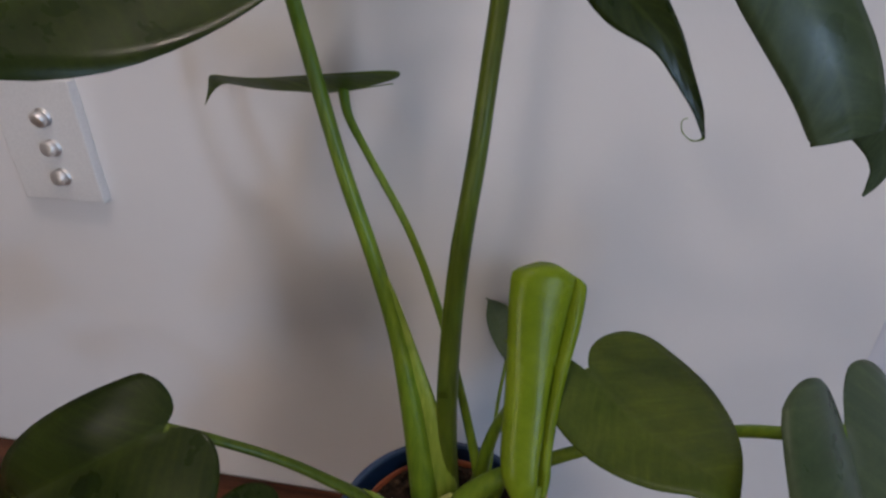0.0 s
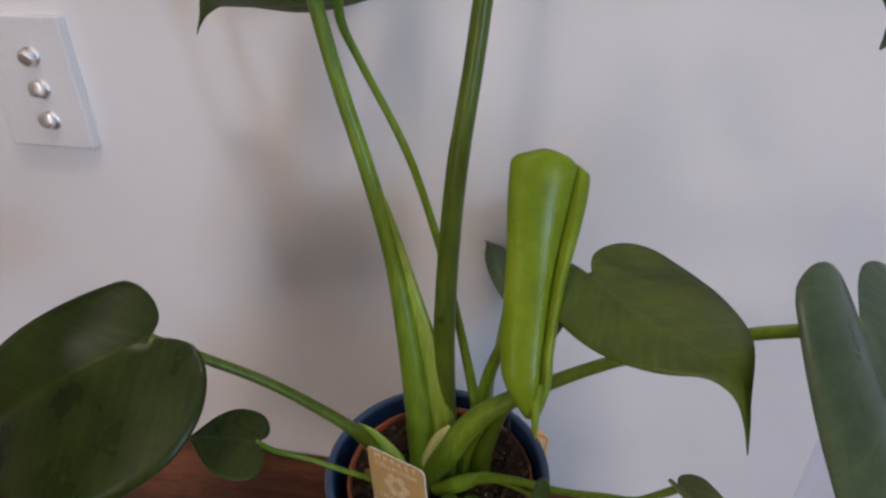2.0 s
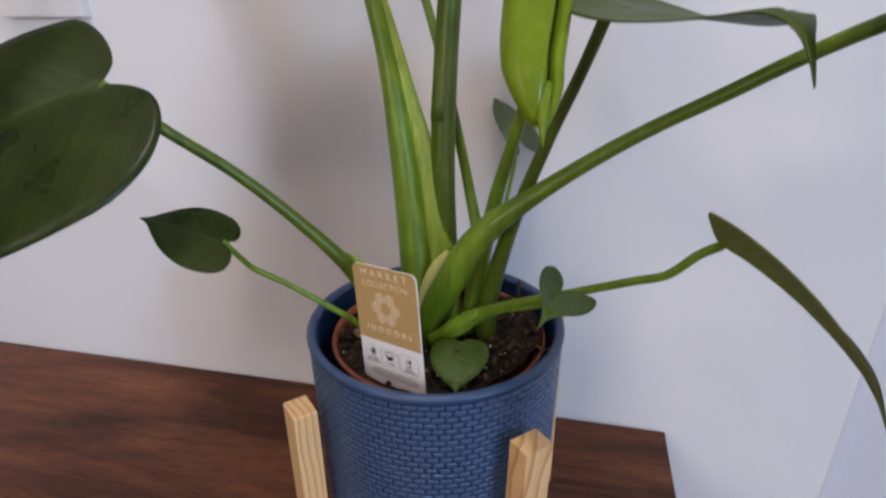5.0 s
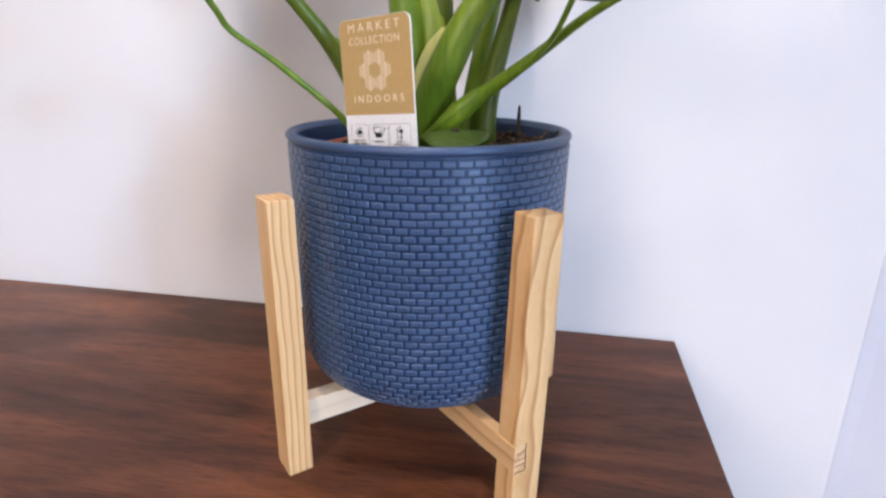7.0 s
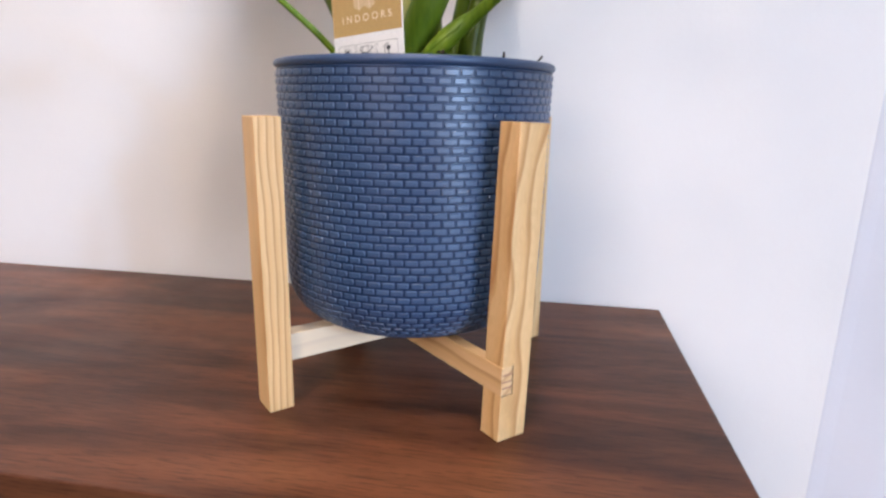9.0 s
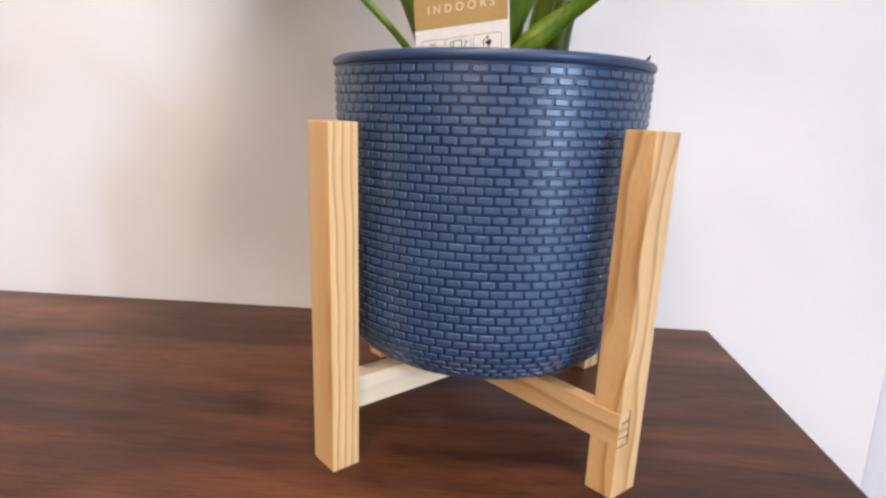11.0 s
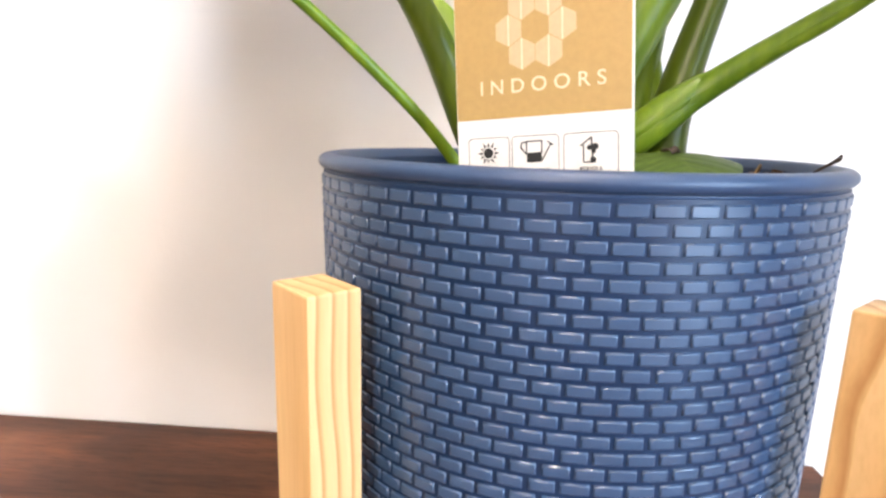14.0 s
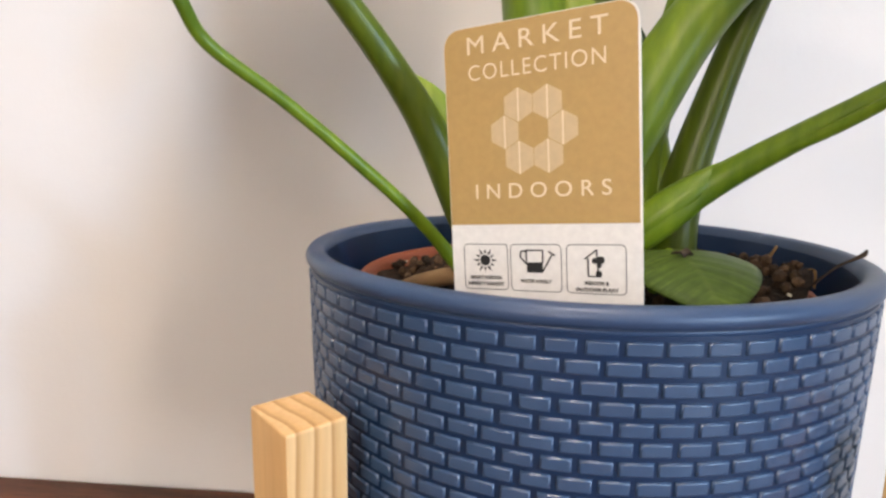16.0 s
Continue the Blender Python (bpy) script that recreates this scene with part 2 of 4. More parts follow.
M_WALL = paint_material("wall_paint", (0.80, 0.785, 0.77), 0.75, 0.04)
# for walls out of view: toned dark so less light bounces and shadows deepen
M_WALL_FAR = paint_material("unseen_wall_low_bounce", (0.34, 0.30, 0.26), 0.8, 0.05)
# white gloss trim; the lavender light falling on it is put into its colour
M_TRIM = paint_material("trim_gloss_light_tint", (0.74, 0.76, 0.83), 0.38, 0.02)
M_CEIL = paint_material("ceiling_paint", (0.82, 0.82, 0.81), 0.9, 0.02)
M_FLOOR = paint_material("floor_boards", (0.22, 0.14, 0.085), 0.5, 0.3)
M_WALNUT = walnut_material()
M_PINE = pine_material("pine_upright", 2, 1.0, 78.0, 2.2, 0.045, (0.11, -0.02, 0.0))
M_PINE_FIG = pine_material("pine_figured", 2, 1.0, 34.0, 3.0, 0.25, (0.002, 0.012, -0.040), 14.0, 0.018)
M_PINE_RAIL = pine_material("pine_rail_warm", 0, 1.1, 40.0)
M_PINE_X = pine_material("pine_rail", 0, 1.7, 24.0)
# pot wall behind the bricks and inside: recess shade is put into this darker blue
M_BLUE_SHADED = plastic_material("blue_plastic_shaded", (0.006, 0.024, 0.072), 0.36, 0.08, False, 0.5)
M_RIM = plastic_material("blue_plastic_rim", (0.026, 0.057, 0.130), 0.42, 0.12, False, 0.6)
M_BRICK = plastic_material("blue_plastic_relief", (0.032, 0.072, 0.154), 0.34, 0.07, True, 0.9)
M_TERRA = plastic_material("terracotta_plastic", (0.23, 0.058, 0.020), 0.55, 0.1)
M_SOIL = soil_material()
M_GRIT = grit_material("soil_crumbs", (0.008, 0.005, 0.003), (0.10, 0.06, 0.034))
M_PERLITE = grit_material("perlite", (0.45, 0.40, 0.28), (0.75, 0.72, 0.64))
M_LEAF = leaf_material("leaf_mature", (0.015, 0.026, 0.0030), (0.034, 0.049, 0.0055), (0.10, 0.13, 0.020), 0.33, 0.16, 0.75)
M_LEAF_MID = leaf_material("leaf_mid_green", (0.046, 0.078, 0.007), (0.086, 0.124, 0.013), (0.13, 0.17, 0.03), 0.42, 0.24, 0.5)
M_LEAF_GREY = leaf_material("leaf_waxy", (0.040, 0.066, 0.030), (0.068, 0.098, 0.046), (0.13, 0.17, 0.08), 0.36, 0.16, 0.6)
M_LEAF_OLIVE = leaf_material("leaf_olive", (0.19, 0.22, 0.075), (0.26, 0.295, 0.115), (0.28, 0.32, 0.11), 0.55, 0.50, 0.4)
M_LEAF_PALE = leaf_material("leaf_pale_grey", (0.105, 0.155, 0.080), (0.165, 0.215, 0.115), (0.20, 0.25, 0.14), 0.5, 0.35, 0.4)
M_LEAF_LIGHT = leaf_material("leaf_light", (0.060, 0.105, 0.018), (0.105, 0.165, 0.030), (0.17, 0.22, 0.06), 0.45, 0.32)
M_LEAF_NEW = leaf_material("leaf_new", (0.165, 0.250, 0.008), (0.250, 0.350, 0.016), (0.34, 0.40, 0.06), 0.27, 0.34, 0.12)
M_STEM = stem_material("stalk_green", (0.092, 0.165, 0.008), (0.170, 0.255, 0.014))
M_STEM_DARK = stem_material("stalk_deep_green", (0.056, 0.090, 0.005), (0.098, 0.138, 0.008))
M_SHEATH = stem_material("sheath_pale_green", (0.155, 0.250, 0.022), (0.29, 0.370, 0.050))
M_PALE = stem_material("sheath_edge", (0.50, 0.50, 0.16), (0.62, 0.58, 0.24))
M_PLATE = ink_material("switch_plastic", (0.74, 0.73, 0.71), 0.4)
M_CHROME = material("brushed_metal", 0.42, 1.0)[0]
M_CHROME.node_tree.nodes["Principled BSDF"].inputs["Base Color"].default_value = (0.92, 0.90, 0.88, 1)
M_GOLD = ink_material("tag_gold", (0.47, 0.31, 0.115))
M_CARD = ink_material("tag_white", (0.82, 0.80, 0.76))
M_CREAM = ink_material("tag_cream_ink", (0.78, 0.66, 0.47))
M_HEX = ink_material("tag_hex_ink", (0.60, 0.46, 0.27))
M_BLACK = ink_material("tag_black_ink", (0.02, 0.02, 0.02))
M_PRINT = ink_material("tag_grey_ink", (0.36, 0.35, 0.34))
M_TWIG = ink_material("dry_twig", (0.045, 0.03, 0.02), 0.8)
M_ROOT = ink_material("dry_root", (0.22, 0.135, 0.06), 0.8)
M_ENDGRAIN = ink_material("end_grain", (0.33, 0.15, 0.10), 0.7)
M_YELLOW = ink_material("yellow_leaf_scrap", (0.72, 0.45, 0.03), 0.5)


# ---------------------------------------------------------------- mesh helpers
def part(name, bm, mat, parent=None, label="", smooth=True, kind=""):
    me = bpy.data.meshes.new(name)
    bm.normal_update()
    bm.to_mesh(me)
    bm.free()
    for p in me.polygons:
        p.use_smooth = smooth
    me.materials.append(mat)
    ob = new(name, me)
    ob.parent = parent
    return tagged(ob, label=label, kind=kind)


def box_bm(lo, hi, bevel=0.0, segs=2):
    bm = bmesh.new()
    bmesh.ops.create_cube(bm, size=1.0)
    lo, hi = Vector(lo), Vector(hi)
    for v in bm.verts:
        v.co = Vector([lo[i] + (v.co[i] + 0.5) * (hi[i] - lo[i]) for i in range(3)])
    if bevel:
        bmesh.ops.bevel(bm, geom=bm.edges[:], offset=bevel, segments=segs, affect="EDGES", profile=0.6)
    return bm


def lathe_bm(profile, seg=96):
    bm = bmesh.new()
    rings = []
    for r, z in profile:
        if r < 1e-6:
            rings.append([bm.verts.new((0, 0, z))])
        else:
            rings.append([bm.verts.new((r * math.cos(2 * math.pi * i / seg), r * math.sin(2 * math.pi * i / seg), z)) for i in range(seg)])
    for a, b in zip(rings, rings[1:]):
        for i in range(seg):
            j = (i + 1) % seg
            if len(a) == 1:
                bm.faces.new((a[0], b[j], b[i])) if len(b) > 1 else None
            elif len(b) == 1:
                bm.faces.new((a[i], a[j], b[0]))
            else:
                bm.faces.new((a[i], a[j], b[j], b[i]))
    bmesh.ops.recalc_face_normals(bm, faces=bm.faces)
    return bm


def spline(points, steps=8):
    """Catmull-Rom through points of any width."""
    pts = [np.array(p, float) for p in points]
    pts = [2 * pts[0] - pts[1]] + pts + [2 * pts[-1] - pts[-2]]
    out = []
    for a, b, c, d in zip(pts, pts[1:], pts[2:], pts[3:]):
        for k in range(steps):
            t = k / steps
            out.append(0.5 * (2 * b + (c - a) * t + (2 * a - 5 * b + 4 * c - d) * t * t + (3 * b - a - 3 * c + d) * t ** 3))
    out.append(pts[-2])
    return out


def tube_bm(points, seg=14, steps=8, squash=1.0, side=(1, 0, 0)):
    """A tapering round stalk: points are (x, y, z, radius). squash flattens it across the side direction."""
    path = spline(points, steps)
    bm = bmesh.new()
    rings = []
    for i, p in enumerate(path):
        a, b = path[max(i - 1, 0)][:3], path[min(i + 1, len(path) - 1)][:3]
        d = Vector(b - a).normalized()
        s = Vector(side)
        s = (s - d * s.dot(d)).normalized()
        n = d.cross(s)
        r = max(p[3], 0.00012)
        rings.append([bm.verts.new(Vector(p[:3]) + s * r * math.cos(2 * math.pi * k / seg) + n * r * squash * math.sin(2 * math.pi * k / seg)) for k in range(seg)])
    for a, b in zip(rings, rings[1:]):
        for k in range(seg):
            bm.faces.new((a[k], a[(k + 1) % seg], b[(k + 1) % seg], b[k]))
    bm.faces.new(rings[0][::-1])
    bm.faces.new(rings[-1])
    return bm


HEART = [(1.0, 0.0), (0.955, 0.018), (0.89, 0.058), (0.78, 0.185), (0.61, 0.355), (0.40, 0.47), (0.18, 0.50), (-0.03, 0.465), (-0.17, 0.37), (-0.225, 0.24), (-0.20, 0.12), (-0.11, 0.045), (0.0, 0.006)]


def leaf_bm(base, tip, side, width, arch=0.0, fold=0.0, wave=0.0, lobe=1.0, curl=0.0, seed=0, tail=0.0, skew=0.0, bend=0.0):
    """A heart-shaped blade. base: where the stalk joins; side: the way across the blade; arch: rise of the midrib between base and tip;
    fold: how far both halves rise from the midrib (or each of them); bend: how far the midrib bows sideways; curl: how far the rim turns down; tail: droop of the last quarter; skew: one half larger."""
    base, tip = Vector(base), Vector(tip)
    ax = tip - base
    length = ax.length
    ax.normalize()
    sd = Vector(side)
    sd = (sd - ax * sd.dot(ax)).normalized()
    nm = ax.cross(sd)
    if nm.z < 0:
        nm = -nm
    half = spline(HEART, 4)
    rnd = random.Random(seed)
    ph = [rnd.uniform(0, 6.28) for _ in range(4)]
    outline = [(p[0], p[1]) for p in half] + [(p[0], -p[1]) for p in half[::-1][1:-1]]
    n_ring = 9
    bm = bmesh.new()
    uvl = bm.loops.layers.uv.new("blade")
    uvs = {}

    def put(u, v):
        uu = u if u > 0 else u * (lobe if isinstance(lobe, float) else lobe[0 if v > 0 else 1])
        vv = v * (1 + (skew if v > 0 else -skew))
        x, y = uu * length, vv * width
        edge = abs(v) * 2
        rise = fold if isinstance(fold, float) else fold[0 if v > 0 else 1]
        z = arch * 4 * uu * (1 - uu) * length + rise * abs(y) - curl * width * edge ** 3
        z += wave * length * (math.sin(7 * u + ph[0] + (1.5 if v > 0 else 0)) * edge ** 2 + 0.6 * math.sin(4 * u + 9 * v + ph[1]) * edge)
        if u > 0.72:
            z -= tail * length * ((u - 0.72) / 0.28) ** 2
        y += bend * length * uu * uu
        vert = bm.verts.new(base + ax * x + sd * y + nm * z)
        uvs[vert] = (u, v * width / length)
        return vert

    centre = put(0.0, 0.0)
    # midrib spreads along the blade: rings shrink towards the stalk joint
    rings = [[put(k / n_ring * u, k / n_ring * v) for u, v in outline] for k in range(1, n_ring + 1)]
    n = len(outline)
    for i in range(n):
        bm.faces.new((centre, rings[0][i], rings[0][(i + 1) % n]))
    for a, b in zip(rings, rings[1:]):
        for i in range(n):
            bm.faces.new((a[i], b[i], b[(i + 1) % n], a[(i + 1) % n]))
    bmesh.ops.recalc_face_normals(bm, faces=bm.faces)
    for f in bm.faces:
        for lp in f.loops:
            lp[uvl].uv = uvs[lp.vert]
    return bm


def blade(name, mat, parent, label="", thick=0.0006, **shape):
    ob = part(name, leaf_bm(**shape), mat, parent, label)
    s = ob.modifiers.new("thickness", "SOLIDIFY")
    s.thickness, s.offset = thick, 0
    return ob


# ---------------------------------------------------------------- room
def slab(name, lo, hi, mat, label, category):
    return tagged(part(name, box_bm(lo, hi), mat, smooth=False), label=label, category=category, kind="structure")


slab("wall_north", (WEST_X, WALL_Y, FLOOR_Z), (EAST_X + 0.12, WALL_Y + 0.12, CEIL_Z), M_WALL, "white painted plaster wall behind the plant", "wall")
# added walls that close the room unseen; their dark tone holds bounced light down
slab("wall_east_near", (EAST_X, WIN_Y1, FLOOR_Z), (EAST_X + 0.12, WALL_Y, CEIL_Z), M_WALL_FAR, "unseen taupe side wall beside the window, dark to cut bounced light", "wall")
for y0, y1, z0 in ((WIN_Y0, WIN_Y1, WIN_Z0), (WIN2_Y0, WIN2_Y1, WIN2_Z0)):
    slab("wall_east_below", (EAST_X, y0, FLOOR_Z), (EAST_X + 0.12, y1, z0), M_WALL_FAR, "unseen taupe wall under a window, dark to cut bounced light", "wall")
    slab("wall_east_above", (EAST_X, y0, WIN_Z1), (EAST_X + 0.12, y1, CEIL_Z), M_WALL_FAR, "unseen taupe wall over a window, dark to cut bounced light", "wall")
slab("wall_east_pier", (EAST_X, WIN2_Y1, FLOOR_Z), (EAST_X + 0.12, WIN_Y0, CEIL_Z), M_WALL_FAR, "unseen taupe pier between the windows, dark to cut bounced light", "wall")
slab("wall_east_far", (EAST_X, SOUTH_Y, FLOOR_Z), (EAST_X + 0.12, WIN2_Y0, CEIL_Z), M_WALL_FAR, "unseen taupe side wall, dark to cut bounced light", "wall")
slab("wall_west", (WEST_X - 0.12, SOUTH_Y, FLOOR_Z), (WEST_X, WALL_Y + 0.12, CEIL_Z), M_WALL_FAR, "unseen taupe far side wall, dark to cut bounced light", "wall")
slab("wall_south", (WEST_X - 0.12, SOUTH_Y - 0.12, FLOOR_Z), (EAST_X + 0.12, SOUTH_Y, CEIL_Z), M_WALL_FAR, "unseen taupe wall opposite the plant, dark to cut bounced light", "wall")
slab("floor", (WEST_X - 0.12, SOUTH_Y - 0.12, FLOOR_Z - 0.1), (EAST_X + 0.12, WALL_Y + 0.12, FLOOR_Z), M_FLOOR, "brown timber floor", "floor")
slab("ceiling", (WEST_X - 0.12, SOUTH_Y - 0.12, CEIL_Z), (EAST_X + 0.12, WALL_Y + 0.12, CEIL_Z + 0.1), M_CEIL, "white painted ceiling", "ceiling")


def build_trim():
    """Moulded door casing that stands proud of the wall."""
    shape = [(0.0, 0.0), (0.0015, -0.0006), (0.006, -0.0016), (0.012, -0.0026), (0.022, -0.0050), (0.034, -0.0080), (0.050, -0.0120), (0.062, -0.0140), (0.068, -0.0135), (0.070, -0.0110), (0.070, 0.0)]
    bm = bmesh.new()
    lo = [bm.verts.new((TRIM_X + x, WALL_Y + y, FLOOR_Z + 0.0005)) for x, y in shape]
    hi = [bm.verts.new((TRIM_X + x, WALL_Y + y, 1.32)) for x, y in shape]
    for k in range(len(shape) - 1):
        bm.faces.new((lo[k], lo[k + 1], hi[k + 1], hi[k]))
    bm.faces.new(hi)
    bmesh.ops.recalc_face_normals(bm, faces=bm.faces)
    tagged(part("trim", bm, M_TRIM, smooth=False), "white painted moulded door casing", "trim", kind="structure")
    slab("door_1", (TRIM_X + 0.0705, WALL_Y - 0.008, FLOOR_Z + 0.006), (TRIM_X + 0.83, WALL_Y - 0.0002, 1.27), M_TRIM, "closed white painted door", "door")


build_trim()


# ---------------------------------------------------------------- cabinet that carries the plant
def build_cabinet():
    thing = tagged(new("sideboard"), "low dark walnut sideboard standing against the white wall", "sideboard")
    top = part("tabletop", box_bm((-1.05, -0.079, -0.030), (0.259, 0.2375, 0.0), 0.0012), M_WALNUT, thing, smooth=False)
    part("side_panel", box_bm((0.238, -0.074, -0.70), (0.256, 0.232, -0.0302), 0.001), M_WALNUT, thing, smooth=False)
    part("side_panel", box_bm((-1.047, -0.074, -0.70), (-1.029, 0.232, -0.0302), 0.001), M_WALNUT, thing, smooth=False)
    part("back_panel", box_bm((-1.0288, 0.222, -0.70), (0.2378, 0.230, -0.0302)), M_WALNUT, thing, smooth=False)
    for x in (-1.0285, -0.606, -0.183):
        part("door", box_bm((x + 0.002, -0.075, -0.69), (x + 0.419, -0.058, -0.034), 0.001), M_WALNUT, thing, smooth=False)
    for x in (-1.03, 0.22):
        for y in (-0.066, 0.20):
            part("foot", box_bm((x, y, -0.75), (x + 0.025, y + 0.025, -0.7003), 0.002), M_WALNUT, thing, smooth=False)
    part("scratch", tube_bm([(-0.1546, 0.0085, 0.0000, 0.0002), (-0.1541, 0.0100, 0.0000, 0.0003), (-0.1538, 0.0112, 0.0000, 0.0002)], seg=6), M_ROOT, thing, "tiny pale scratch")
    return top


build_cabinet()

# ---------------------------------------------------------------- plant stand
CX, CY = 0.068, 0.081
STAND_TURN = 45.0
LEG_R, LEG_H, LEG_T, LEG_W = 0.0985, 0.1695, 0.0150, 0.0192
RAIL_Z0, RAIL_Z1 = 0.0275, 0.0440


def build_stand():
    thing = tagged(new("plant_stand"), "pale pine cross-frame plant stand with four square legs", "plant stand")
    thing.matrix_world = pose(CX, CY, 0, 0, 0, STAND_TURN)
    spots = ((180, 0.0), (270, 0.001), (0, 0.004), (90, 0.0))
    for deg, out in spots:
        # long leg, its worn corners slightly rounded
        bm = box_bm((-LEG_T / 2, -LEG_W / 2, 0), (LEG_T / 2, LEG_W / 2, LEG_H), 0.0007, 2)
        ob = part("leg", bm, M_PINE_FIG if deg in (270, 0) else M_PINE, thing, smooth=False)
        lean = -1.9 if deg == 270 else 0.0
        ob.matrix_basis = pose(0, 0, 0, 0, 0, deg) @ pose(LEG_R + out, 0, LEG_H, lean) @ pose(0, 0, -LEG_H)
    # lapped cross rails; one shows its end grain in the outer face of two legs
    reach = LEG_R - LEG_T / 2
    part("rail", box_bm((-reach + 0.0002, -0.0045, RAIL_Z0), (reach + 0.0038, 0.0070, RAIL_Z1), 0.0004), M_PINE_X, thing, smooth=False)
    ob = part("rail", box_bm((-LEG_R - LEG_T / 2 - 0.0012, 0.0070, RAIL_Z0), (LEG_R + LEG_T / 2 + 0.0012, 0.0146, RAIL_Z1 - 0.0004), 0.0004), M_PINE_RAIL, thing, smooth=False)
    ob.matrix_basis = pose(0, 0, 0, 0, 0, 90)
    for z in (0.0040, 0.0075, 0.0115):
        ob = part("grain_line", box_bm((-LEG_R - LEG_T / 2 - 0.0014, 0.0074, RAIL_Z0 + z), (-LEG_R - LEG_T / 2, 0.0140, RAIL_Z0 + z + 0.0006)), M_ENDGRAIN, thing, "darker end-grain line", smooth=False)
        ob.matrix_basis = pose(0, 0, 0, 0, 0, 90)
    for lo, hi in (((-LEG_R - LEG_T / 2 - 0.0013, 0.0066, RAIL_Z0 - 0.0004), (-LEG_R, 0.0069, RAIL_Z1)), ((-LEG_R - LEG_T / 2 - 0.0012, 0.0070, RAIL_Z0 - 0.0004), (-LEG_R + LEG_T / 2, 0.0140, RAIL_Z0 - 0.0001))):
        ob = part("joint_gap", box_bm(lo, hi), M_TWIG, thing, "dark joint gap", smooth=False)
        ob.matrix_basis = pose(0, 0, 0, 0, 0, 90)


build_stand()

# ---------------------------------------------------------------- cover pot with moulded brick relief
POT_Z0, POT_TOP = 0.0445, 0.2000
BODY_R, FOOT_R = 0.0832, 0.0806
ROUND = 0.030


def body_profile(d=0.0):
    """Outer wall from the top downwards as (radius, z), pushed out by d; returns samples with arc length."""
    pts = []
    z_top, z_bend = 0.1951, POT_Z0 + ROUND
    for k in range(13):
        t = k / 12
        pts.append((BODY_R + (FOOT_R - BODY_R) * t + d, z_top + (z_bend - z_top) * t))
    for k in range(1, 13):
        a = math.pi / 2 * k / 12
        pts.append((FOOT_R - ROUND + (ROUND + d) * math.cos(a), z_bend - (ROUND + d) * math.sin(a)))
    return pts


def at_arc(profile, s):
    for (r0, z0), (r1, z1) in zip(profile, profile[1:]):
        step = math.hypot(r1 - r0, z1 - z0)
        if s <= step:
            t = s / step
            return r0 + (r1 - r0) * t, z0 + (z1 - z0) * t, (r1 - r0) / step, (z1 - z0) / step
        s -= step
    return None


def build_pot():
    thing = tagged(new("cover_pot"), "round navy blue plastic pot with a moulded brick pattern", "plant pot")
    thing.location = (CX - 0.0004, CY - 0.0006, 0)
    outer = [(0.0, POT_Z0)] + body_profile()[::-1]
    lip = []
    for k in range(11):
        a = -math.pi / 2 + math.pi * 1.25 * k / 10
        lip.append((0.0816 + 0.0031 * math.cos(a), 0.1982 + 0.0025 * math.sin(a)))
    inner = [(0.0786, 0.1972), (0.0778, 0.190), (0.0750, 0.120), (0.070, POT_Z0 + 0.01), (0.0, POT_Z0 + 0.004)]
    part("body", lathe_bm(outer, 128), M_BLUE_SHADED, thing, "smooth pot wall between the bricks, joint shade put into its navy blue")
    part("rim", lathe_bm([(BODY_R, 0.1951)] + lip + inner[:1], 128), M_RIM, thing, "rounded blue lip")
    part("inner_wall", lathe_bm(inner, 96), M_BLUE_SHADED, thing, "inside of the pot, its shade put into the dark navy")
    return thing


POT = build_pot()


def build_nursery_pot():
    thing = tagged(new("nursery_pot"), "thin terracotta-coloured plastic nursery pot inside the blue pot", "inner pot")
    thing.location = (CX + 0.001, CY + 0.002, -0.0028)
    part("shell", lathe_bm([(0.0, 0.060), (0.058, 0.060), (0.0690, 0.1875), (0.0712, 0.1882), (0.0716, 0.1905), (0.0708, 0.1920), (0.0694, 0.1918), (0.0684, 0.1880), (0.066, 0.170), (0.0, 0.165)], 96), M_TERRA, thing)


build_nursery_pot()


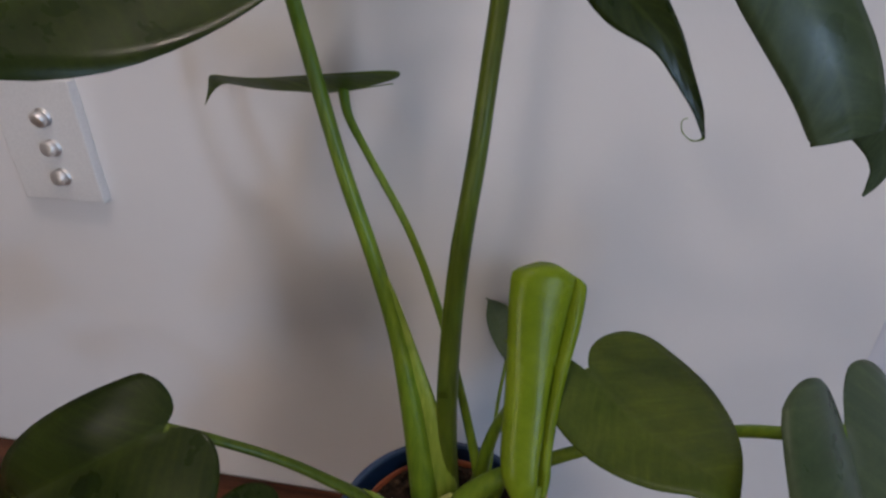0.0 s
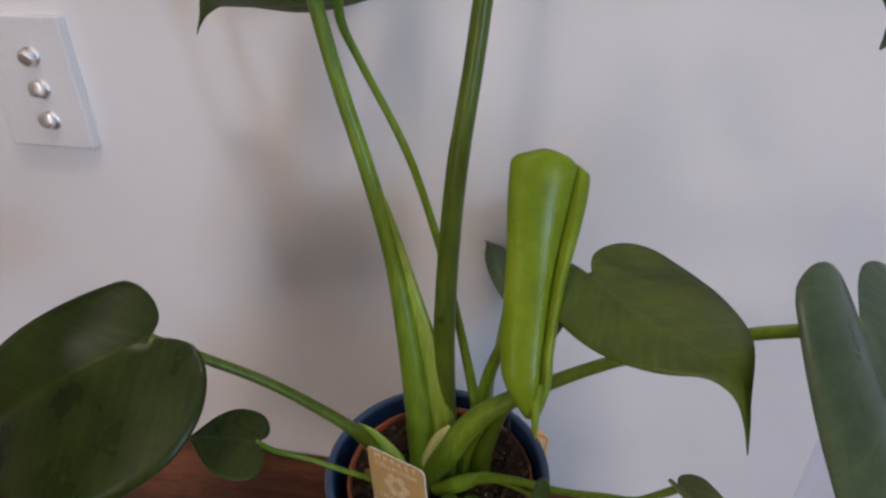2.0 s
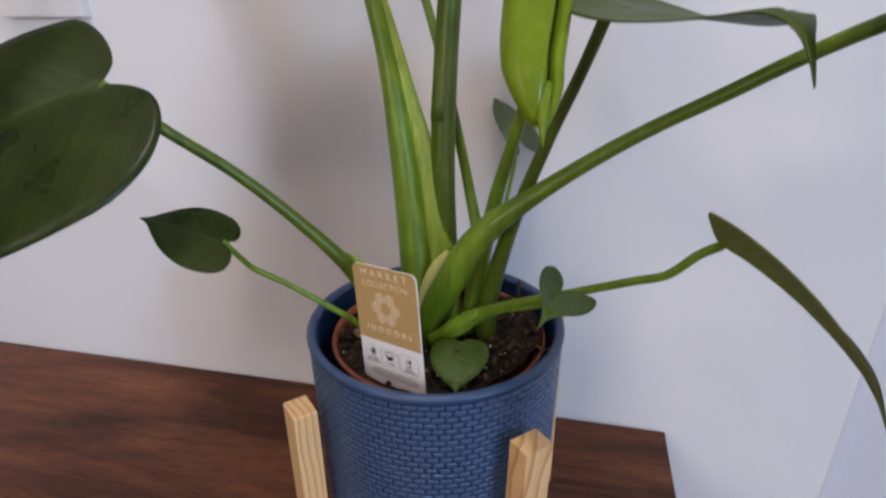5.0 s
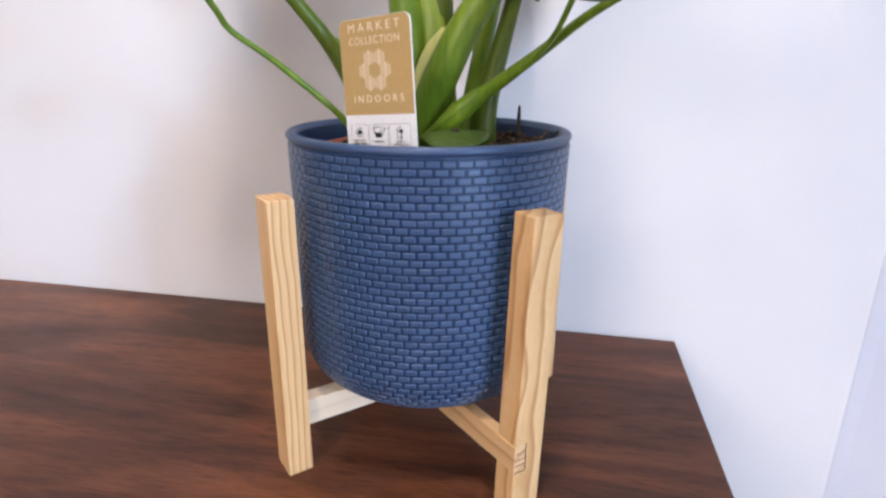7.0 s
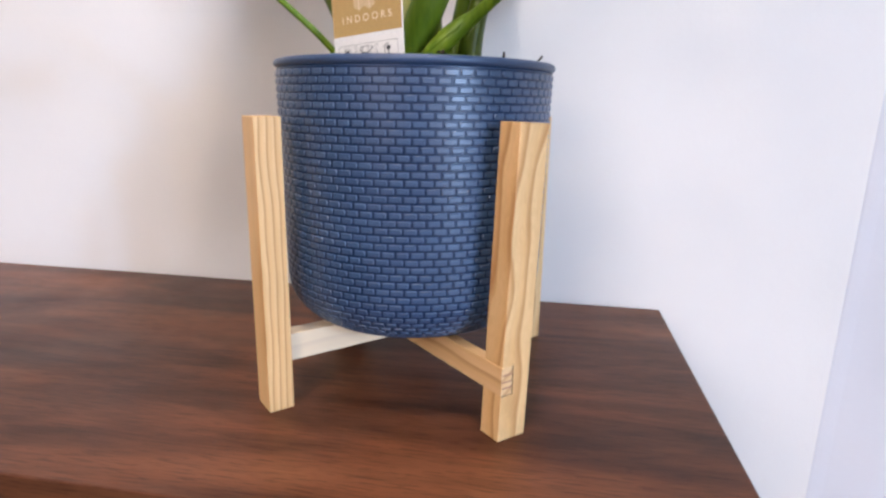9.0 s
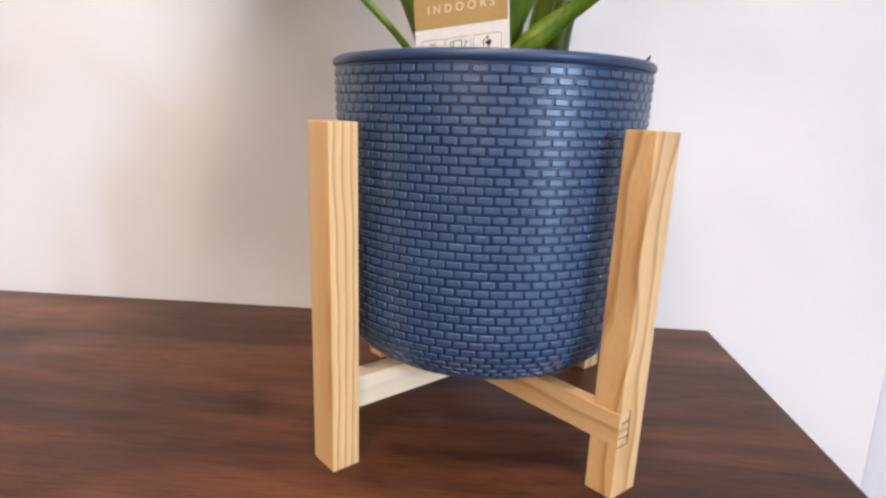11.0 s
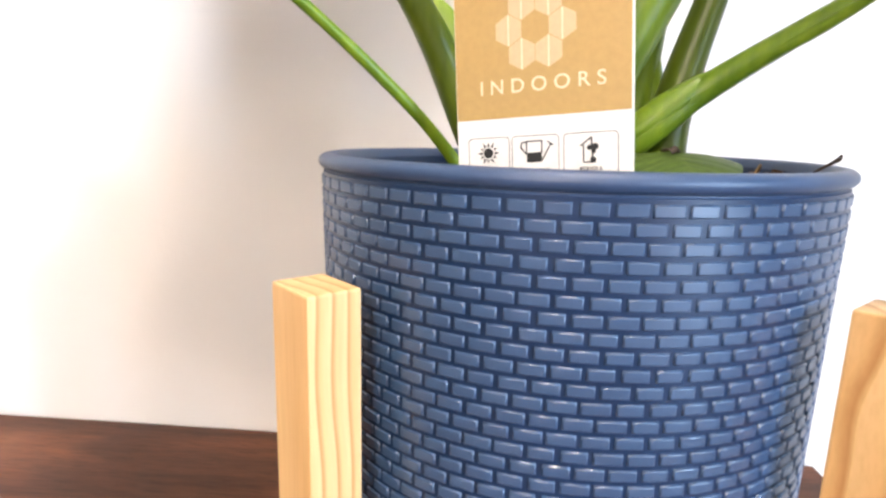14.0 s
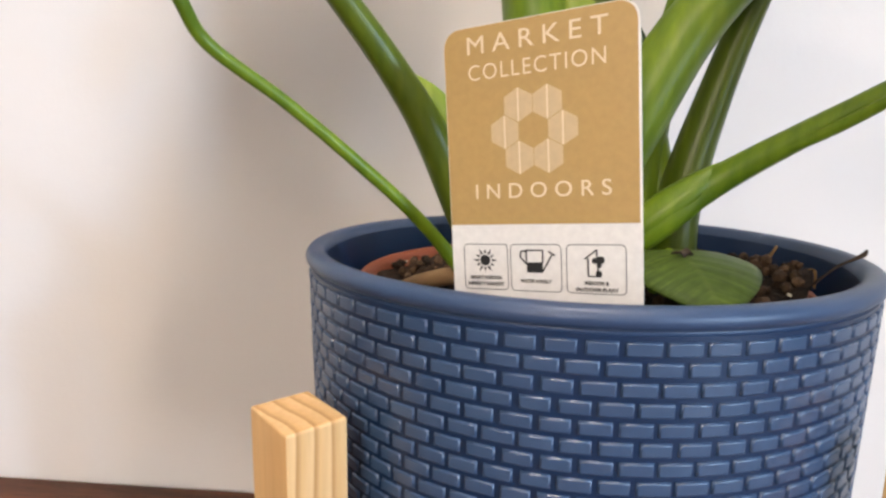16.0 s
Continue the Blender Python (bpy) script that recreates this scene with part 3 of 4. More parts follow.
def build_soil():
    bm = bmesh.new()
    rings, seg, R = 26, 96, 0.0683
    grid = []
    for k in range(rings + 1):
        r = R * k / rings
        row = []
        for i in range(seg if k else 1):
            a = 2 * math.pi * i / seg
            x, y = r * math.cos(a), r * math.sin(a)
            h = noise.noise(Vector((x * 40, y * 40, 1.3))) * 0.0042 + noise.noise(Vector((x * 130, y * 130, 7.1))) * 0.0028
            h += noise.noise(Vector((x * 330, y * 330, 3.7))) * 0.0013
            z = 0.1832 + h + 0.0115 * max(0.0, x / R) + 0.003 * (1 - (r / R) ** 2)
            row.append(bm.verts.new((x, y, z)))
        grid.append(row)
    for i in range(seg):
        bm.faces.new((grid[0][0], grid[1][i], grid[1][(i + 1) % seg]))
    for a, b in zip(grid[1:], grid[2:]):
        for i in range(seg):
            bm.faces.new((a[i], b[i], b[(i + 1) % seg], a[(i + 1) % seg]))
    thing = part("potting_soil", bm, M_SOIL)
    thing.location = (CX + 0.001, CY + 0.002, 0)
    tagged(thing, "dark crumbly potting soil with pale perlite grains", "soil", kind="stuff")
    rnd = random.Random(5)
    for name, mat, count, lo, hi in (("soil_crumbs", M_GRIT, 520, 0.0006, 0.0026), ("perlite_grains", M_PERLITE, 70, 0.0005, 0.0012)):
        bm = bmesh.new()
        for _ in range(count):
            a, r = rnd.uniform(0, 6.283), 0.066 * math.sqrt(rnd.random())
            x, y = r * math.cos(a), r * math.sin(a)
            z = 0.1849 + 0.0115 * max(0.0, x / 0.0683) + 0.003 * (1 - (r / 0.0683) ** 2) + noise.noise(Vector((x * 40, y * 40, 1.3))) * 0.0042
            s = rnd.uniform(lo, hi)
            m = Matrix.LocRotScale((x, y, z), Euler((rnd.random() * 6, rnd.random() * 6, rnd.random() * 6)), (s, s * rnd.uniform(0.6, 1), s * rnd.uniform(0.5, 1)))
            bmesh.ops.create_icosphere(bm, subdivisions=1, radius=1.0, matrix=m)
        part(name, bm, mat, thing, smooth=False, kind="stuff")


build_soil()


# ---------------------------------------------------------------- the plant
PLANT = tagged(new("swiss_cheese_plant"), "leafy green potted plant with thick stalks and heart-shaped leaves", "houseplant")
PLANT.location = (0, 0, 0)


def stalk(points, mat=None, label="", **kw):
    return part("stalk", tube_bm(points, **kw), mat or M_STEM, PLANT, label)


def sheath(points, label="pale yellow-green stalk sheath", mat=None, **kw):
    return part("sheath", tube_bm(points, **kw), mat or M_SHEATH, PLANT, label)


# two tall stalks
stalk([(0.061, 0.076, 0.175, 0.0125), (0.059, 0.076, 0.215, 0.0118), (0.0535, 0.081, 0.270, 0.0100), (0.046, 0.088, 0.320, 0.0080), (0.036, 0.096, 0.370, 0.0059),
       (0.021, 0.103, 0.425, 0.0052), (0.003, 0.110, 0.482, 0.0048), (-0.013, 0.119, 0.540, 0.0046), (-0.026, 0.127, 0.590, 0.0045), (-0.028, 0.126, 0.640, 0.0046), (-0.020, 0.118, 0.656, 0.0044)],
      M_STEM, "thick upright stalk")
sheath([(0.073, 0.078, 0.180, 0.0080), (0.0745, 0.078, 0.225, 0.0088), (0.0695, 0.081, 0.265, 0.0080), (0.0605, 0.087, 0.310, 0.0062), (0.0485, 0.0935, 0.350, 0.0044), (0.0370, 0.0985, 0.390, 0.0024), (0.0305, 0.1000, 0.413, 0.0004)],
       squash=0.55, side=(1, 0.25, 0))
stalk([(0.078, 0.085, 0.175, 0.0080), (0.0735, 0.085, 0.245, 0.0080), (0.0715, 0.089, 0.310, 0.0075), (0.0735, 0.096, 0.380, 0.0069), (0.0785, 0.102, 0.440, 0.0063),
       (0.0855, 0.110, 0.495, 0.0058), (0.0905, 0.119, 0.545, 0.0055), (0.0950, 0.126, 0.590, 0.0053), (0.102, 0.128, 0.670, 0.0055)], M_STEM_DARK, "thick dark green upright stalk")
sheath([(0.070, 0.086, 0.330, 0.0050), (0.0715, 0.094, 0.390, 0.0038), (0.0745, 0.098, 0.440, 0.0022), (0.0765, 0.1005, 0.462, 0.0005)], "thin dark green stalk wing", M_STEM_DARK, squash=0.6)

# slender stalk to the high level leaf
stalk([(0.1006, 0.0844, 0.178, 0.005), (0.0963, 0.0948, 0.2332, 0.0044), (0.0852, 0.1079, 0.2791, 0.0036), (0.0746, 0.1157, 0.3204, 0.0031), (0.0613, 0.1205, 0.372, 0.0028), (0.041, 0.1259, 0.4304, 0.0027), (0.0119, 0.1345, 0.4824, 0.0026), (-0.0015, 0.141, 0.5047, 0.003), (-0.006, 0.147, 0.521, 0.0036)], M_STEM, "slender light green stalk")
blade("leaf", M_LEAF_LIGHT, PLANT, "level green leaf with a down-hooked tip", base=(-0.0069, 0.1476, 0.5197), tip=(-0.154, 0.1867, 0.5116), side=(0.338, 1.038, -0.056), width=0.0546, arch=-0.027, fold=(-0.012, 0.575), lobe=(0.89, 1.42), curl=0.079, tail=0.163, skew=-0.12, bend=0.175, wave=0.008, seed=3)

# new rolled leaf and its stalk
stalk([(0.0866, 0.0804, 0.1793, 0.006), (0.0937, 0.0941, 0.2296, 0.0058), (0.103, 0.1003, 0.2802, 0.0046), (0.1144, 0.0889, 0.3225, 0.0038), (0.1258, 0.0749, 0.3666, 0.0034), (0.1315, 0.0679, 0.4204, 0.003), (0.132, 0.0599, 0.452, 0.0028)],
      M_STEM, "light green stalk of the new leaf")


def build_rolled_leaf():
    """A blade still rolled like a scroll, hanging tip down."""
    bm = bmesh.new()
    uvl = bm.loops.layers.uv.new("blade")
    top, low = Vector((0.1315, 0.050, 0.4605)), Vector((0.1275, -0.014, 0.352))
    ax = (low - top).normalized()
    sx = Vector((0.85, 0.50, 0.0))
    sx = (sx - ax * sx.dot(ax)).normalized()
    sn = ax.cross(sx)
    if sn.y > 0:
        sn = -sn
    length = (low - top).length
    # section of the scroll: a small roll, round the back, over the front to the free edge (x across, y towards the room)
    section = [(0.0100, 0.0030), (0.0128, 0.0068), (0.0165, 0.0060), (0.0190, 0.0015), (0.0168, -0.0048), (0.0100, -0.0078), (0.0, -0.0090), (-0.0105, -0.0085), (-0.0175, -0.0035),
               (-0.0192, 0.0030), (-0.0145, 0.0082), (-0.0060, 0.0108), (0.0035, 0.0112), (0.0092, 0.0092)]
    cut = spline(section, 5)
    rows, cols = 46, len(cut) - 1
    grid, uvs = [], {}
    for i in range(rows + 1):
        s = i / rows
        wide = 1.06 - 0.40 * min(1.0, s / 0.8) ** 1.2 + 0.05 * math.sin(9 * s + 0.5)
        deep = 1.0 - 0.35 * s
        cap = min(1.0, math.sqrt(s / 0.05 + 0.04))
        end = 1 - 0.72 * (max(0.0, s - 0.82) / 0.18) ** 1.7
        row = []
        for j in range(cols + 1):
            t = j / cols
            x, y = cut[j][0] * wide * end, cut[j][1] * deep * end
            x += 0.0060 * (max(0.0, s - 0.75) / 0.25) ** 1.5
            free = max(0.0, t - 0.75) / 0.25
            x -= 0.0050 * free ** 2 * s
            sag = 0.0016 * math.sin(6 * s + 2.5 * t)
            hump = 0.0045 * math.cos((x + 0.004) / 0.02 * 1.5)
            p = top + ax * (length * s + (1 - cap) * 0.002 - hump * (1 - s) ** 2) + sx * (x * (0.55 + 0.45 * cap)) + sn * (y * cap + sag)
            v = bm.verts.new(p)
            uvs[v] = (s, 0.05 + 0.5 * t)
            row.append(v)
        grid.append(row)
    for a, b in zip(grid, grid[1:]):
        for j in range(cols):
            bm.faces.new((a[j], a[j + 1], b[j + 1], b[j]))
    bmesh.ops.recalc_face_normals(bm, faces=bm.faces)
    for f in bm.faces:
        for lp in f.loops:
            lp[uvl].uv = uvs[lp.vert]
    ob = part("rolled_leaf", bm, M_LEAF_NEW, PLANT, "bright lime green new leaf still rolled up")
    s = ob.modifiers.new("thickness", "SOLIDIFY")
    s.thickness, s.offset = 0.0007, 0
    part("leaf_tip", tube_bm([(0.1335, -0.006, 0.366, 0.0040), (0.1345, -0.014, 0.358, 0.0026), (0.1352, -0.019, 0.350, 0.0013), (0.1357, -0.0205, 0.345, 0.0003)], seg=10), M_LEAF_NEW, ob)


build_rolled_leaf()

# broad leaf beside the rolled one
stalk([(0.1017, 0.0804, 0.1773, 0.0075), (0.1013, 0.0814, 0.213, 0.007), (0.1112, 0.0793, 0.2546, 0.005), (0.1221, 0.0718, 0.2917, 0.004), (0.1358, 0.0673, 0.3302, 0.0034), (0.1483, 0.0613, 0.362, 0.0032), (0.1595, 0.0514, 0.3949, 0.0032)],
      M_STEM_DARK, "dark green stalk")
blade("leaf", M_LEAF_MID, PLANT, "broad green heart-shaped leaf with a drooping tip", base=(0.1593, 0.0493, 0.396), tip=(0.2371, -0.0189, 0.3979), side=(0.659, 0.65, -0.526), width=0.0921, arch=-0.083, fold=(0.438, -0.609), lobe=(0.65, 0.78), curl=-0.002, tail=0.345, skew=0.29, bend=-0.111, wave=0.004, seed=5)

# long side stalk to the large waxy leaf
stalk([(0.0624, 0.0756, 0.1778, 0.0105), (0.0683, 0.0706, 0.2094, 0.0105), (0.0805, 0.0649, 0.2369, 0.0098), (0.1003, 0.0639, 0.2701, 0.008), (0.1331, 0.0649, 0.2987, 0.005), (0.1753, 0.0611, 0.3299, 0.0038), (0.2148, 0.0515, 0.3555, 0.0035), (0.2413, 0.044, 0.3731, 0.0035), (0.2634, 0.0326, 0.3874, 0.0036), (0.2818, 0.0312, 0.394, 0.004)], M_STEM, "long arching green stalk")
sheath([(0.058, 0.070, 0.192, 0.0040), (0.066, 0.0665, 0.222, 0.0066), (0.0735, 0.0655, 0.243, 0.0062), (0.0790, 0.0660, 0.2565, 0.0012)], "pale yellow sheath edge", M_PALE, squash=0.5, side=(0.7, 0, 0.7))
blade("leaf", M_LEAF_GREY, PLANT, "large waxy grey-green hanging leaf with pale veins", base=(0.2815, 0.0306, 0.3944), tip=(0.3008, -0.183, 0.2337), side=(0.448, 0.805, -0.069), width=0.1506, arch=0.022, fold=(0.307, 0.174), lobe=(0.71, 0.35), curl=0.140, tail=-0.289, skew=0.18, bend=0.162, wave=0.004, seed=7)

# left side: large dark leaf and small leaf
stalk([(0.048, 0.0748, 0.179, 0.0075), (0.035, 0.0648, 0.2091, 0.0066), (0.0179, 0.058, 0.2441, 0.0048), (-0.0073, 0.0449, 0.2792, 0.0037), (-0.0322, 0.0319, 0.3085, 0.0033), (-0.062, 0.016, 0.337, 0.0031), (-0.0776, -0.0003, 0.3606, 0.0031)],
      M_STEM_DARK, "arching dark green stalk")
sheath([(0.047, 0.066, 0.195, 0.0060), (0.039, 0.064, 0.221, 0.0058), (0.0255, 0.0625, 0.2425, 0.0036), (0.015, 0.061, 0.2525, 0.0004)], squash=0.5, side=(0.6, 0, 0.8))
blade("leaf", M_LEAF, PLANT, "large dark glossy heart-shaped leaf", base=(-0.0773, -0.0006, 0.3608), tip=(-0.2114, -0.0055, 0.2816), side=(-0.184, -0.484, -1.605), width=0.1054, arch=0.163, fold=(0.484, 0.133), lobe=(0.66, 0.28), curl=0.051, tail=-0.140, skew=0.30, bend=0.059, wave=0.005, seed=9)
stalk([(0.0383, 0.0595, 0.188, 0.0024), (0.0217, 0.0509, 0.2097, 0.0019), (0.006, 0.0417, 0.2259, 0.0018), (-0.0104, 0.0339, 0.2408, 0.0017), (-0.0257, 0.0257, 0.2533, 0.0017), (-0.0291, 0.0192, 0.2627, 0.0017), (-0.035, 0.0125, 0.276, 0.0018)],
      M_STEM, "thin wavy light green stalk", seg=10)
blade("leaf", M_LEAF, PLANT, "small dark green heart-shaped leaf", base=(-0.0352, 0.0119, 0.2762), tip=(-0.0659, -0.0029, 0.2994), side=(-0.015, 1.311, 0.467), width=0.0446, arch=-0.047, fold=(-0.168, 0.041), lobe=(0.85, 0.84), curl=-0.056, tail=0.015, skew=-0.12, bend=-0.170, wave=0.01, seed=11)

# low thin stalk to the drooping leaf at the window side
stalk([(0.0693, 0.0628, 0.1937, 0.0052), (0.0888, 0.057, 0.2101, 0.005), (0.1049, 0.0548, 0.2234, 0.004), (0.1326, 0.0389, 0.2434, 0.0028), (0.1556, 0.0222, 0.2604, 0.0022), (0.1804, 0.0113, 0.2746, 0.0021), (0.1937, 0.0052, 0.2823, 0.0021), (0.2042, 0.0013, 0.2948, 0.0021), (0.2136, 0.003, 0.2998, 0.0022)],
      M_STEM, "thin wavy light green stalk", seg=10)
blade("leaf", M_LEAF_OLIVE, PLANT, "long drooping olive green leaf", base=(0.2135, 0.0041, 0.2994), tip=(0.2592, -0.0676, 0.269), side=(0.56, 0.826, -0.62), width=0.0629, arch=0.063, fold=(0.177, 0.256), lobe=(0.31, 0.13), curl=0.025, tail=0.061, skew=0.09, bend=0.162, wave=0.005, seed=13)
sheath([(0.0700, 0.0612, 0.1965, 0.0036), (0.0850, 0.0565, 0.2110, 0.0047), (0.0960, 0.0552, 0.2196, 0.0040), (0.1040, 0.0550, 0.2258, 0.0018), (0.1075, 0.0548, 0.2280, 0.0002)], "green sheath round the low stalk", M_STEM, squash=0.7, side=(0.6, 0.2, 0.75))
# small twisted leaf on a short stalk
stalk([(0.112, 0.0507, 0.2286, 0.0020), (0.126, 0.0400, 0.2370, 0.0016), (0.139, 0.0245, 0.2500, 0.0014), (0.147, 0.0098, 0.2655, 0.0014)], M_STEM, "short thin stalk", seg=10)
blade("leaf", M_LEAF_LIGHT, PLANT, "little twisted green leaf", base=(0.147, 0.0087, 0.266), tip=(0.1387, -0.024, 0.2757), side=(1.64, -1.09, -0.775), width=0.0292, arch=-0.053, fold=(0.345, 0.520), lobe=(0.73, 1.03), curl=-0.071, tail=0.257, skew=0.16, bend=0.139, wave=0.01, seed=15)
# small heart leaf over the soil
stalk([(0.088, 0.058, 0.186, 0.0018), (0.090, 0.054, 0.197, 0.0016), (0.0905, 0.049, 0.203, 0.0015)], M_STEM, "short thin stalk", seg=10)
blade("leaf", M_LEAF_LIGHT, PLANT, "small light green heart-shaped leaf over the soil", base=(0.0905, 0.047, 0.2035), tip=(0.094, 0.015, 0.190), side=(1, 0.02, 0.0), width=0.035, arch=0.12, fold=-0.03, wave=0.01, lobe=0.9, curl=0.05, seed=17)

part("withered_spot", tube_bm([(0.0880, 0.0400, 0.2042, 0.0004), (0.0900, 0.0392, 0.2046, 0.0014), (0.0918, 0.0390, 0.2044, 0.0012), (0.0932, 0.0396, 0.2040, 0.0003)], seg=10, squash=0.3), M_TWIG, PLANT, "small withered brown spot")

# leaf behind, close to the wall
stalk([(0.100, 0.098, 0.180, 0.0032), (0.101, 0.125, 0.215, 0.0020), (0.102, 0.165, 0.250, 0.0016), (0.1055, 0.188, 0.280, 0.0015), (0.1034, 0.1937, 0.2995, 0.0016)], M_STEM, "thin stalk", seg=10)
blade("leaf", M_LEAF_PALE, PLANT, "small grey-green leaf near the wall", base=(0.1033, 0.1939, 0.3001), tip=(0.0805, 0.2192, 0.3241), side=(0.903, 0.43, -0.311), width=0.051, arch=0.038, fold=(-0.451, -0.089), lobe=(1.24, 2.0), curl=-0.032, tail=0.155, skew=0.51, bend=0.145, wave=0.008, seed=19)

# leaves of the tall stalks, at the top of the view
blade("leaf", M_LEAF, PLANT, "large dark leaf on the tall stalk", base=(-0.0201, 0.1187, 0.6548), tip=(-0.0902, -0.0833, 0.5661), side=(-0.493, 0.029, 0.381), width=0.1184, arch=-0.058, fold=(-0.358, -0.206), lobe=(1.46, 1.42), curl=-0.226, tail=-0.229, skew=-0.07, bend=0.029, wave=0.006, seed=21)


def lobe_bm(spine, widths, side, cup=0.15):
    """A finger of a split leaf along a spine, as wide as given at each point."""
    pts = spline([(*p, w) for p, w in zip(spine, widths)], 8)
    bm = bmesh.new()
    uvl = bm.loops.layers.uv.new("blade")
    rows, uvs = [], {}
    for i, p in enumerate(pts):
        a, b = pts[max(i - 1, 0)][:3], pts[min(i + 1, len(pts) - 1)][:3]
        d = Vector(b - a).normalized()
        s = Vector(side)
        s = (s - d * s.dot(d)).normalized()
        n = d.cross(s)
        row = []
        for k in range(-5, 6):
            f = k / 5
            v = bm.verts.new(Vector(p[:3]) + s * f * p[3] + n * cup * p[3] * f * f)
            uvs[v] = (i / len(pts), f * 0.25)
            row.append(v)
        rows.append(row)
    for a, b in zip(rows, rows[1:]):
        for k in range(10):
            bm.faces.new((a[k], a[k + 1], b[k + 1], b[k]))
    for f in bm.faces:
        for lp in f.loops:
            lp[uvl].uv = uvs[lp.vert]
    return bm


def finger(mat, label, **kw):
    ob = part("leaf", lobe_bm(**kw), mat, PLANT, label)
    s = ob.modifiers.new("thickness", "SOLIDIFY")
    s.thickness, s.offset = 0.0006, 0
    return ob


stalk([(0.102, 0.128, 0.668, 0.0055), (0.110, 0.112, 0.690, 0.0050), (0.122, 0.080, 0.690, 0.0040), (0.128, 0.045, 0.645, 0.0030), (0.136, 0.031, 0.603, 0.0022)], M_STEM_DARK, "bent stalk top")
finger(M_LEAF, "hanging leaf finger with a curled thread tip", spine=[(0.140, 0.031, 0.603), (0.150, 0.030, 0.590), (0.1645, 0.030, 0.5765), (0.173, 0.030, 0.564), (0.181, 0.030, 0.551), (0.184, 0.030, 0.544), (0.186, 0.030, 0.539)],
       widths=[0.0140, 0.0118, 0.0064, 0.0040, 0.0022, 0.0011, 0.0004], side=(0.86, 0.25, 0.62))
part("leaf_thread", tube_bm([(0.1858, 0.030, 0.5395, 0.0007), (0.1848, 0.031, 0.5378, 0.0004), (0.1816, 0.032, 0.5373, 0.0003), (0.1778, 0.032, 0.5405, 0.00025), (0.1768, 0.032, 0.5448, 0.0002), (0.1791, 0.032, 0.5463, 0.0002)], seg=8), M_STEM, PLANT, "fine curled thread")
finger(M_LEAF_GREY, "large hanging split leaf with a cut edge", spine=[(0.190, 0.021, 0.614), (0.197, 0.020, 0.602), (0.206, 0.020, 0.590), (0.221, 0.020, 0.570), (0.229, 0.020, 0.556), (0.2325, 0.0205, 0.549), (0.2335, 0.0205, 0.5445)],
       widths=[0.0185, 0.0185, 0.0180, 0.0170, 0.0155, 0.0145, 0.0138], side=(0.95, 0.30, 0.10), cup=-0.12)
finger(M_LEAF_GREY, "narrow hooked leaf end", spine=[(0.247, 0.030, 0.548), (0.2525, 0.034, 0.537), (0.255, 0.035, 0.529), (0.254, 0.035, 0.522), (0.252, 0.035, 0.517)],
       widths=[0.0110, 0.0062, 0.0042, 0.0025, 0.0004], side=(0.90, 0.20, 0.42), cup=-0.12)


# ---------------------------------------------------------------- bits in the soil
def bit(name, points, mat, label, category):
    return tagged(part(name, tube_bm(points, seg=8), mat), label, category)


bit("twig", [(0.119, 0.124, 0.172, 0.0013), (0.1185, 0.1245, 0.190, 0.0012), (0.118, 0.125, 0.203, 0.0013), (0.118, 0.1255, 0.2115, 0.0007)], M_TWIG, "short black twig sticking up from the soil", "twig")
bit("dry_root", [(0.110, 0.078, 0.186, 0.0009), (0.120, 0.073, 0.189, 0.0008), (0.128, 0.071, 0.190, 0.0005)], M_TWIG, "grey dry root lying on the soil", "root")
bit("dry_root", [(0.134, 0.102, 0.187, 0.0006), (0.138, 0.096, 0.195, 0.0006), (0.137, 0.090, 0.199, 0.0005), (0.133, 0.088, 0.193, 0.0004)], M_ROOT, "thin curled brown root fibre on the soil", "root")
bit("dry_root", [(0.126, 0.078, 0.186, 0.0007), (0.133, 0.070, 0.1925, 0.0006), (0.137, 0.066, 0.196, 0.0005), (0.139, 0.068, 0.190, 0.0004)], M_ROOT, "thin curled brown root fibre on the soil", "root")
bit("dry_root", [(0.134, 0.064, 0.190, 0.0004), (0.139, 0.059, 0.198, 0.0004), (0.1420, 0.0560, 0.2012, 0.0005), (0.1438, 0.0548, 0.2028, 0.0007), (0.1442, 0.0543, 0.2042, 0.0003)], M_TWIG, "dark dry root end reaching over the rim", "root")
bit("dead_stalk", [(0.012, 0.078, 0.183, 0.0028), (0.022, 0.066, 0.189, 0.0030), (0.034, 0.056, 0.193, 0.0026), (0.042, 0.052, 0.189, 0.0020)], M_ROOT, "dry brown stalk stump on the soil", "stalk")
bit("leaf_scrap", [(0.080, 0.088, 0.190, 0.0012), (0.083, 0.092, 0.194, 0.0024), (0.087, 0.095, 0.195, 0.0020), (0.090, 0.096, 0.192, 0.0008)], M_YELLOW, "bright yellow withered leaf scrap on the soil", "leaf scrap")


# ---------------------------------------------------------------- plant tag
TAG_W, TAG_LO, TAG_HI, TAG_SPLIT = 0.0450, -0.0405, 0.0476, 0.0


